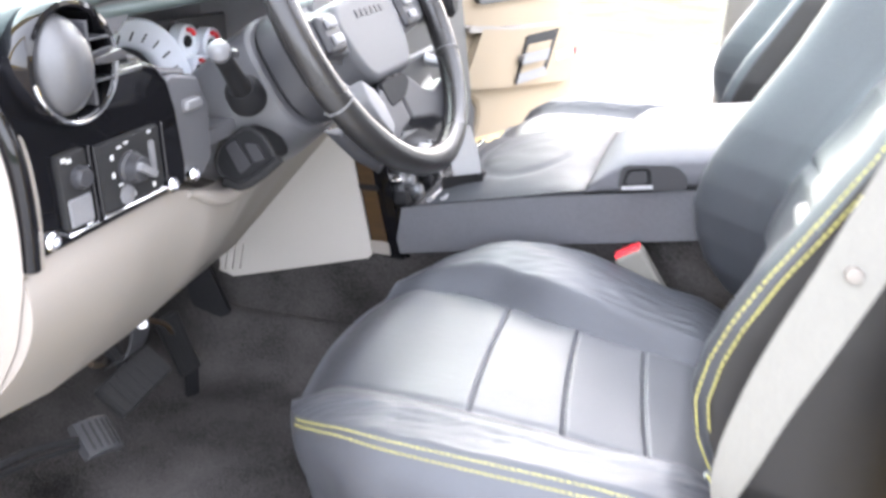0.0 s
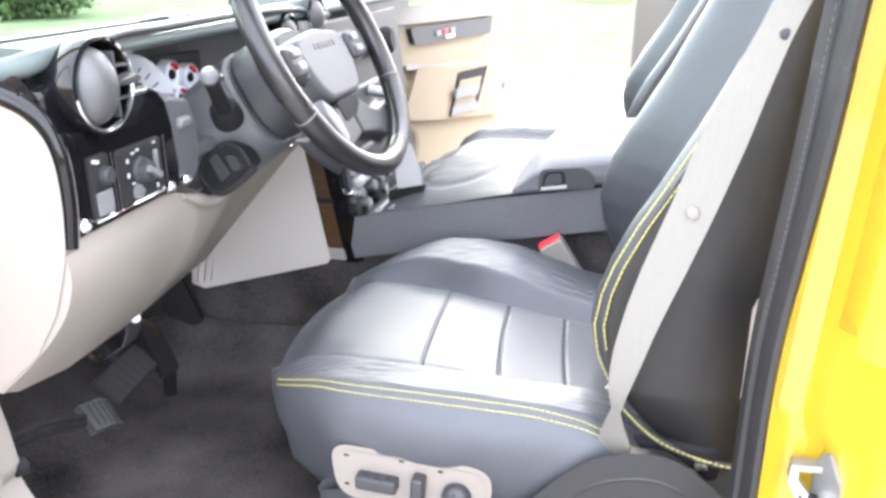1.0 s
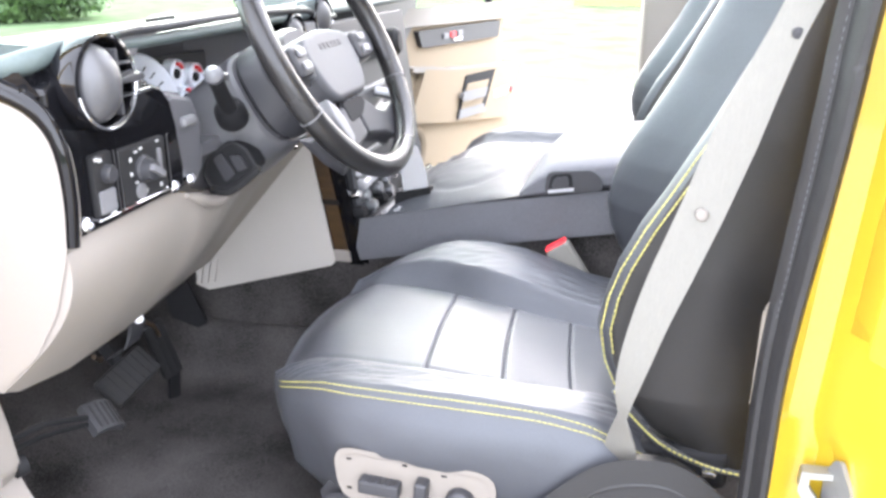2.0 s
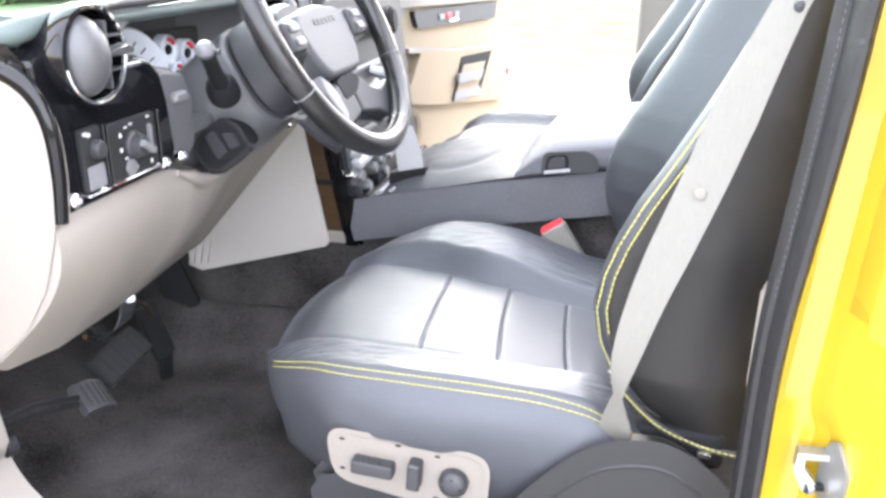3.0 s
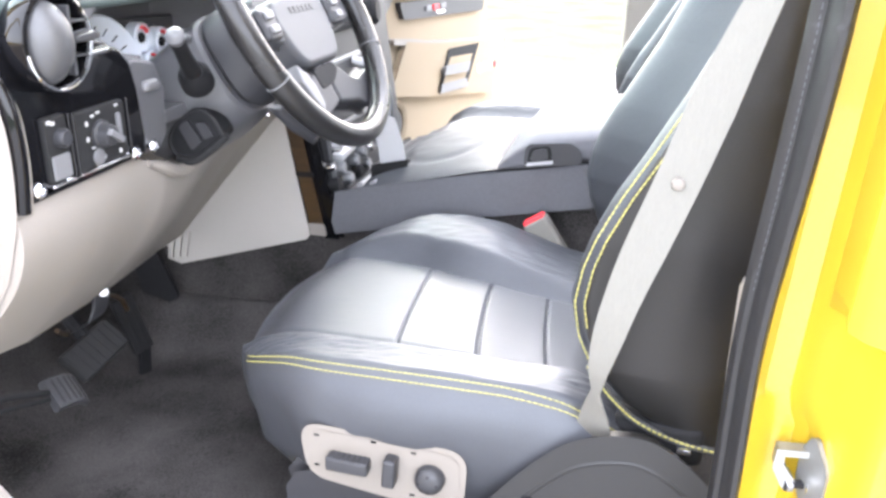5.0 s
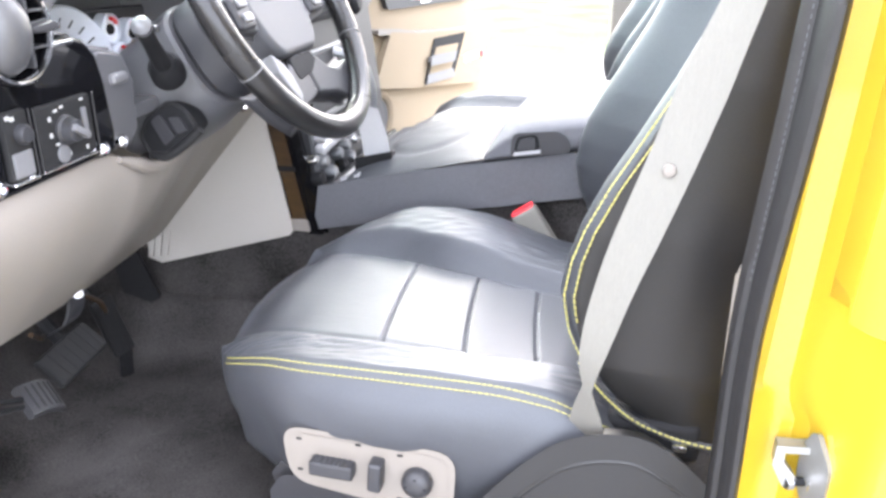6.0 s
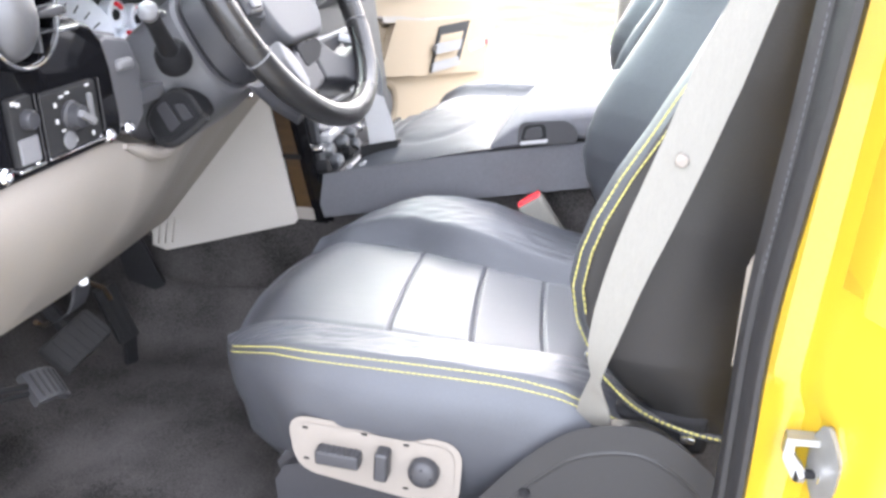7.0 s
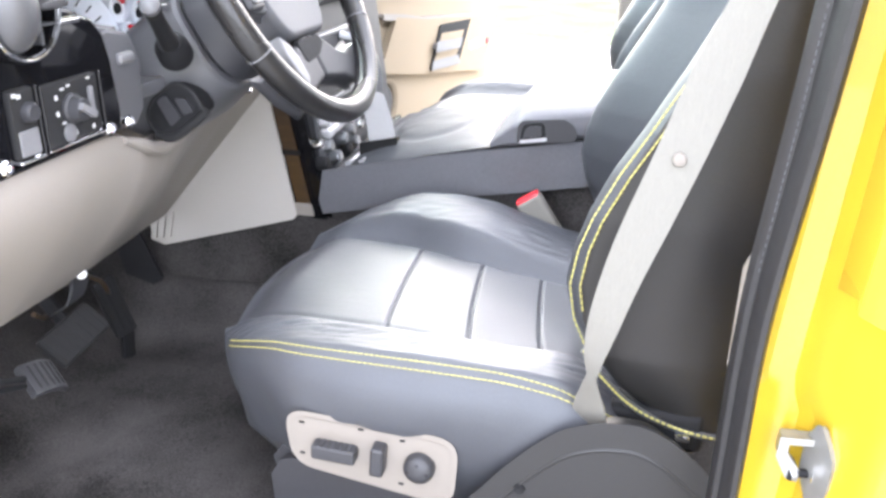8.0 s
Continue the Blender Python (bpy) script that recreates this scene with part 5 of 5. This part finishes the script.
mid = curve([(0.432, 0.122, 1.015), (0.432, 0.108, 1.055), (0.4315, 0.092, 1.098), (0.434, 0.087, 1.140), (0.4535, 0.084, 1.2255), (0.490, 0.080, 1.340), (0.514, 0.077, 1.420), (0.544, 0.072, 1.51), (0.600, 0.062, 1.66)], 80)
HALF = [(1.03, 0.0205), (1.06, 0.015), (1.098, 0.0045), (1.115, 0.0085), (1.14, 0.0125), (1.17, 0.0155), (1.225, 0.0182), (1.27, 0.0200), (1.41, 0.0205), (1.46, 0.0170), (1.51, 0.0135), (1.7, 0.0130)]
loops = []
for k, p in enumerate(mid):
    q = mid[min(k + 1, 79)] - mid[max(k - 1, 0)]
    q.normalize()
    side = q.cross(Vector((0, -1, 0))).normalized()
    r = (lerp(p.z, HALF) / 0.0235) ** 0.3
    half_w = lerp(p.z, HALF) / r
    twist = math.acos(min(1.0, r))
    w = (side * math.cos(twist) + Vector((0, -1, 0)) * math.sin(twist)).normalized() * half_w
    n = q.cross(w).normalized() * 0.0008
    loops.append([p + w + n, p + w * 0.9 + n * 1.4, p - w * 0.9 + n * 1.4, p - w + n, p - w - n, p + w - n])
part("webbing", loft(loops), WEBBING, belt, "pale grey woven webbing", sharp=60)
bp = mid[min(range(80), key=lambda k: abs(mid[k].z - 1.34))]
part("stop_button", lathe([(0.0062, -0.006), (0.0062, 0.002), (0.005, 0.0035), (0.001, 0.004)], bp + Vector((0.001, -0.002, 0)), (0, -1, 0), 20), BEZEL, belt, "round beige stop button")
part("stop_button", lathe([(0.005, -0.004), (0.005, 0.002), (0.001, 0.003)], bp + Vector((0.062, -0.013, 0.172)), (0, -1, 0), 14), DARK, belt)

passenger = thing("passenger_seat", "black leather passenger seat beside the console", "car seat", (0.22, 1.46, FLOOR), group="front seats")
seat_cushion(passenger, -0.05, 1.06, 0.015, True)
seat_back(passenger, -0.018, 1.06, 0.055, 0.05, False)
part("seat_base", prism([(0.04, 0.75), (0.02, 0.885), (0.10, 0.95), (0.42, 0.95), (0.46, 0.75)], "y", 1.22, 1.70, 0.012), DARK, passenger)
part("headrest", loft([[Vector((0.735 + dxx * w, 1.46 + 0.13 * w * math.cos(a), 1.60 + zz)) + Vector((0.05 * w * math.sin(a), 0, 0)) for a in [2 * math.pi * k / 28 for k in range(28)]] for zz, w, dxx in ((-0.005, 0.5, 0.0), (0.01, 0.9, 0.0), (0.06, 1.0, 0.01), (0.12, 0.95, 0.02), (0.15, 0.7, 0.02), (0.16, 0.3, 0.02))]), LEATHER, passenger, "black leather headrest")

# ---- passenger door, standing open ----
DP = Matrix(((0.165, -0.9866, 0, 0), (0.9866, 0.165, 0, 0), (0, 0, 1, 0), (0, 0, 0, 1)))
O = Vector((-0.25, 1.75, 0))


def on_door(bm):
    """Door space: x along the door from its hinge side, y towards its outer skin, z up."""
    return moved(bm, Matrix.Translation(O) @ DP)


door = thing("passenger_door", "open passenger door with tan inner panel and dark switch strip", "car door", (-0.2, 2.1, 0.8), group="front doors")
part("outer_skin", on_door(prism([(-0.45, 0.70), (0.86, 0.70), (0.86, 1.36), (-0.45, 1.42)], "y", 0.16, 0.20, 0.01)), YELLOW, door, "yellow outer door skin")
part("upper_panel", on_door(prism([(-0.42, 1.10), (0.84, 1.06), (0.84, 1.375), (-0.42, 1.405)], "y", 0.08, 0.165, 0.012, 3)), DOORTAN, door, "tan vinyl upper door panel")
part("window_sill", on_door(prism([(-0.42, 1.385), (0.86, 1.345), (0.86, 1.384), (-0.42, 1.412)], "y", 0.055, 0.15, 0.012, 3)), TAN, door, "pale padded sill under the window")
strip = part("switch_strip", on_door(prism(rounded([(0.085, 1.290), (0.054, 1.342), (0.785, 1.327), (0.765, 1.269)], 0.012), "y", 0.062, 0.084, 0.006, 3)), DARK, door, "dark grey door switch strip")
for x, mt in ((0.26, MID), (0.32, RED), (0.38, MID)):
    part("door_switch", on_door(rbox((x, 0.060, 1.312), (0.045, 0.008, 0.018), 0.003, 2)), mt, strip)
part("door_light", on_door(rbox((0.36, 0.059, 1.294), (0.07, 0.006, 0.010), 0.002, 1)), WHITE, strip)
# protruding lower panel with shelf, crease and pull recess
low = [(-0.30, 0.955), (-0.012, 0.937), (0.265, 0.903), (0.817, 0.833), (0.776, 0.946), (0.80, 1.143), (0.10, 1.196), (0.03, 1.224), (-0.05, 1.240), (-0.30, 1.25)]
lower = part("lower_panel", on_door(prism(low, "y", 0.012, 0.165, 0.010, 3)), DOORTAN, door, "tan lower door panel")
part("map_ledge", on_door(prism([(-0.05, 1.232), (0.157, 1.206), (0.802, 1.154), (0.69, 0.985), (0.156, 1.056), (-0.15, 1.106)], "y", -0.014, 0.016, 0.010, 4)), DOORTAN, door, "raised tan armrest block")
part("ledge_top", on_door(prism([(-0.13, 1.246), (0.0, 1.232), (0.157, 1.206), (0.802, 1.152), (0.806, 1.162), (0.157, 1.216), (0.0, 1.242), (-0.13, 1.256)], "y", -0.012, 0.08, 0.004, 2)), TAN, door, "pale ledge over the armrest block")
pull = part("pull_recess", on_door(prism([(0.255, 1.184), (0.518, 1.174), (0.414, 1.042), (0.178, 1.055)], "y", -0.019, -0.010, 0.004, 2)), RUBBER, door, "grey framed door pull recess")
part("recess_well", on_door(prism([(0.262, 1.158), (0.455, 1.147), (0.388, 1.072), (0.205, 1.080)], "y", -0.0215, -0.015, 0.002, 1)), DOORTAN, pull, "tan recess")
part("pull_handle", on_door(prism([(0.200, 1.137), (0.400, 1.124), (0.386, 1.104), (0.190, 1.116)], "y", -0.036, -0.016, 0.006, 3)), MID, pull, "pale grey pull handle")
part("recess_lip", on_door(prism([(0.190, 1.080), (0.396, 1.070), (0.412, 1.044), (0.178, 1.056)], "y", -0.0255, -0.017, 0.003, 1)), MID, pull, "pale grey lower lip")
part("reflector", on_door(rbox((0.600, -0.016, 1.084), (0.14, 0.006, 0.026), 0.003, 2)), WHITE, door, "white courtesy lens")
part("marker", on_door(rbox((0.712, -0.016, 1.078), (0.028, 0.006, 0.022), 0.003, 2)), RED, door, "red marker lens")
part("speaker_ring", on_door(lathe([(0.075, 0.0), (0.078, 0.008), (0.070, 0.014), (0.058, 0.008), (0.056, 0.0)], (-0.10, 0.012, 1.0), (0, -1, 0), 30)), DOORTAN, door, "tan speaker ring")
part("speaker_grille", on_door(lathe([(0.056, 0.0), (0.05, 0.006), (0.001, 0.008)], (-0.10, 0.012, 1.0), (0, -1, 0), 30)), DARK, door, "dark speaker grille")
part("window_frame", on_door(tube(curve([(0.80, 0.12, 1.36), (0.80, 0.13, 1.60), (0.76, 0.14, 1.88), (0.60, 0.15, 1.93), (0.1, 0.15, 1.90), (-0.36, 0.14, 1.42)], 40), 0.018, 8)), RUBBER, door, "black door window frame")
pane = part("window_pane", on_door(prism([(-0.30, 1.41), (0.78, 1.37), (0.74, 1.88), (0.10, 1.89)], "y", 0.128, 0.132, 0)), GLASS, door, "clear door glass")
pane.visible_shadow = False

# ---- rear ----
mat_thing = thing("floor_mat", "black rear floor mat with pale grey piping", "floor mat", (0.9, 0.55, 0.722), group="rear floor mats")
part("pile", prism([(0.585, 0.22), (1.1, 0.22), (1.1, 0.93), (0.70, 0.905), (0.585, 0.875)], "z", 0.722, 0.730, 0.003, 1), CARPET, mat_thing, "black carpet pile")
part("piping", tube(curve([(0.572, 0.22, 0.733), (0.573, 0.52, 0.733), (0.574, 0.86, 0.733), (0.590, 0.888, 0.733), (0.685, 0.915, 0.733), (1.1, 0.94, 0.733)], 40), 0.007, 8), PIPING, mat_thing, "pale grey edge piping")
mat2 = thing("floor_mat", "black rear floor mat with pale grey piping", "floor mat", (0.9, 1.5, 0.722), group="rear floor mats")
part("pile", prism([(0.60, 1.02), (1.1, 1.02), (1.1, 1.48), (0.80, 1.445), (0.60, 1.345)], "z", 0.722, 0.730, 0.003, 1), CARPET, mat2, "black carpet pile")
part("piping", tube(curve([(0.60, 1.02, 0.733), (0.60, 1.30, 0.733), (0.626, 1.350, 0.733), (0.70, 1.40, 0.733), (0.80, 1.45, 0.733), (1.1, 1.49, 0.733)], 40), 0.008, 8), PIPING, mat2, "pale grey edge piping")
part("sill_plate", rbox((1.1, 1.765, 0.735), (1.3, 0.05, 0.03), 0.008), PIPING, truck, "pale scuff plate on the rear sill")
arm = thing("rear_headrest", "black leather headrest pad on a dark post", "headrest", (0.78, 1.45, 0.80))
loops = []
for k in range(17):
    s = k / 16
    w = math.sin(math.pi * (0.06 + 0.88 * s)) ** 0.55
    cx, cz = 0.800 - 0.018 * math.sin(math.pi * s), 0.93 + 0.19 * s
    loops.append([Vector((cx + 0.072 * w * math.copysign(abs(math.cos(a)) ** 0.8, math.cos(a)), 1.45 + 0.13 * w * math.copysign(abs(math.sin(a)) ** 0.8, math.sin(a)), cz)) for a in [2 * math.pi * j / 32 for j in range(32)]])
part("pad", loft(loops), LEATHER, arm, "glossy black leather pad")
part("post", tube(curve([(0.77, 1.45, 0.95), (0.755, 1.45, 0.90), (0.74, 1.45, 0.84), (0.735, 1.45, 0.72)], 10), 0.013, 10), RUBBER, arm)
part("post", tube(curve([(0.80, 1.45, 0.95), (0.80, 1.45, 0.88), (0.78, 1.45, 0.84), (0.77, 1.45, 0.72)], 10), 0.010, 10), RUBBER, arm)
part("foot", rbox((0.755, 1.45, 0.835), (0.085, 0.06, 0.04), 0.010, 3), RUBBER, arm)
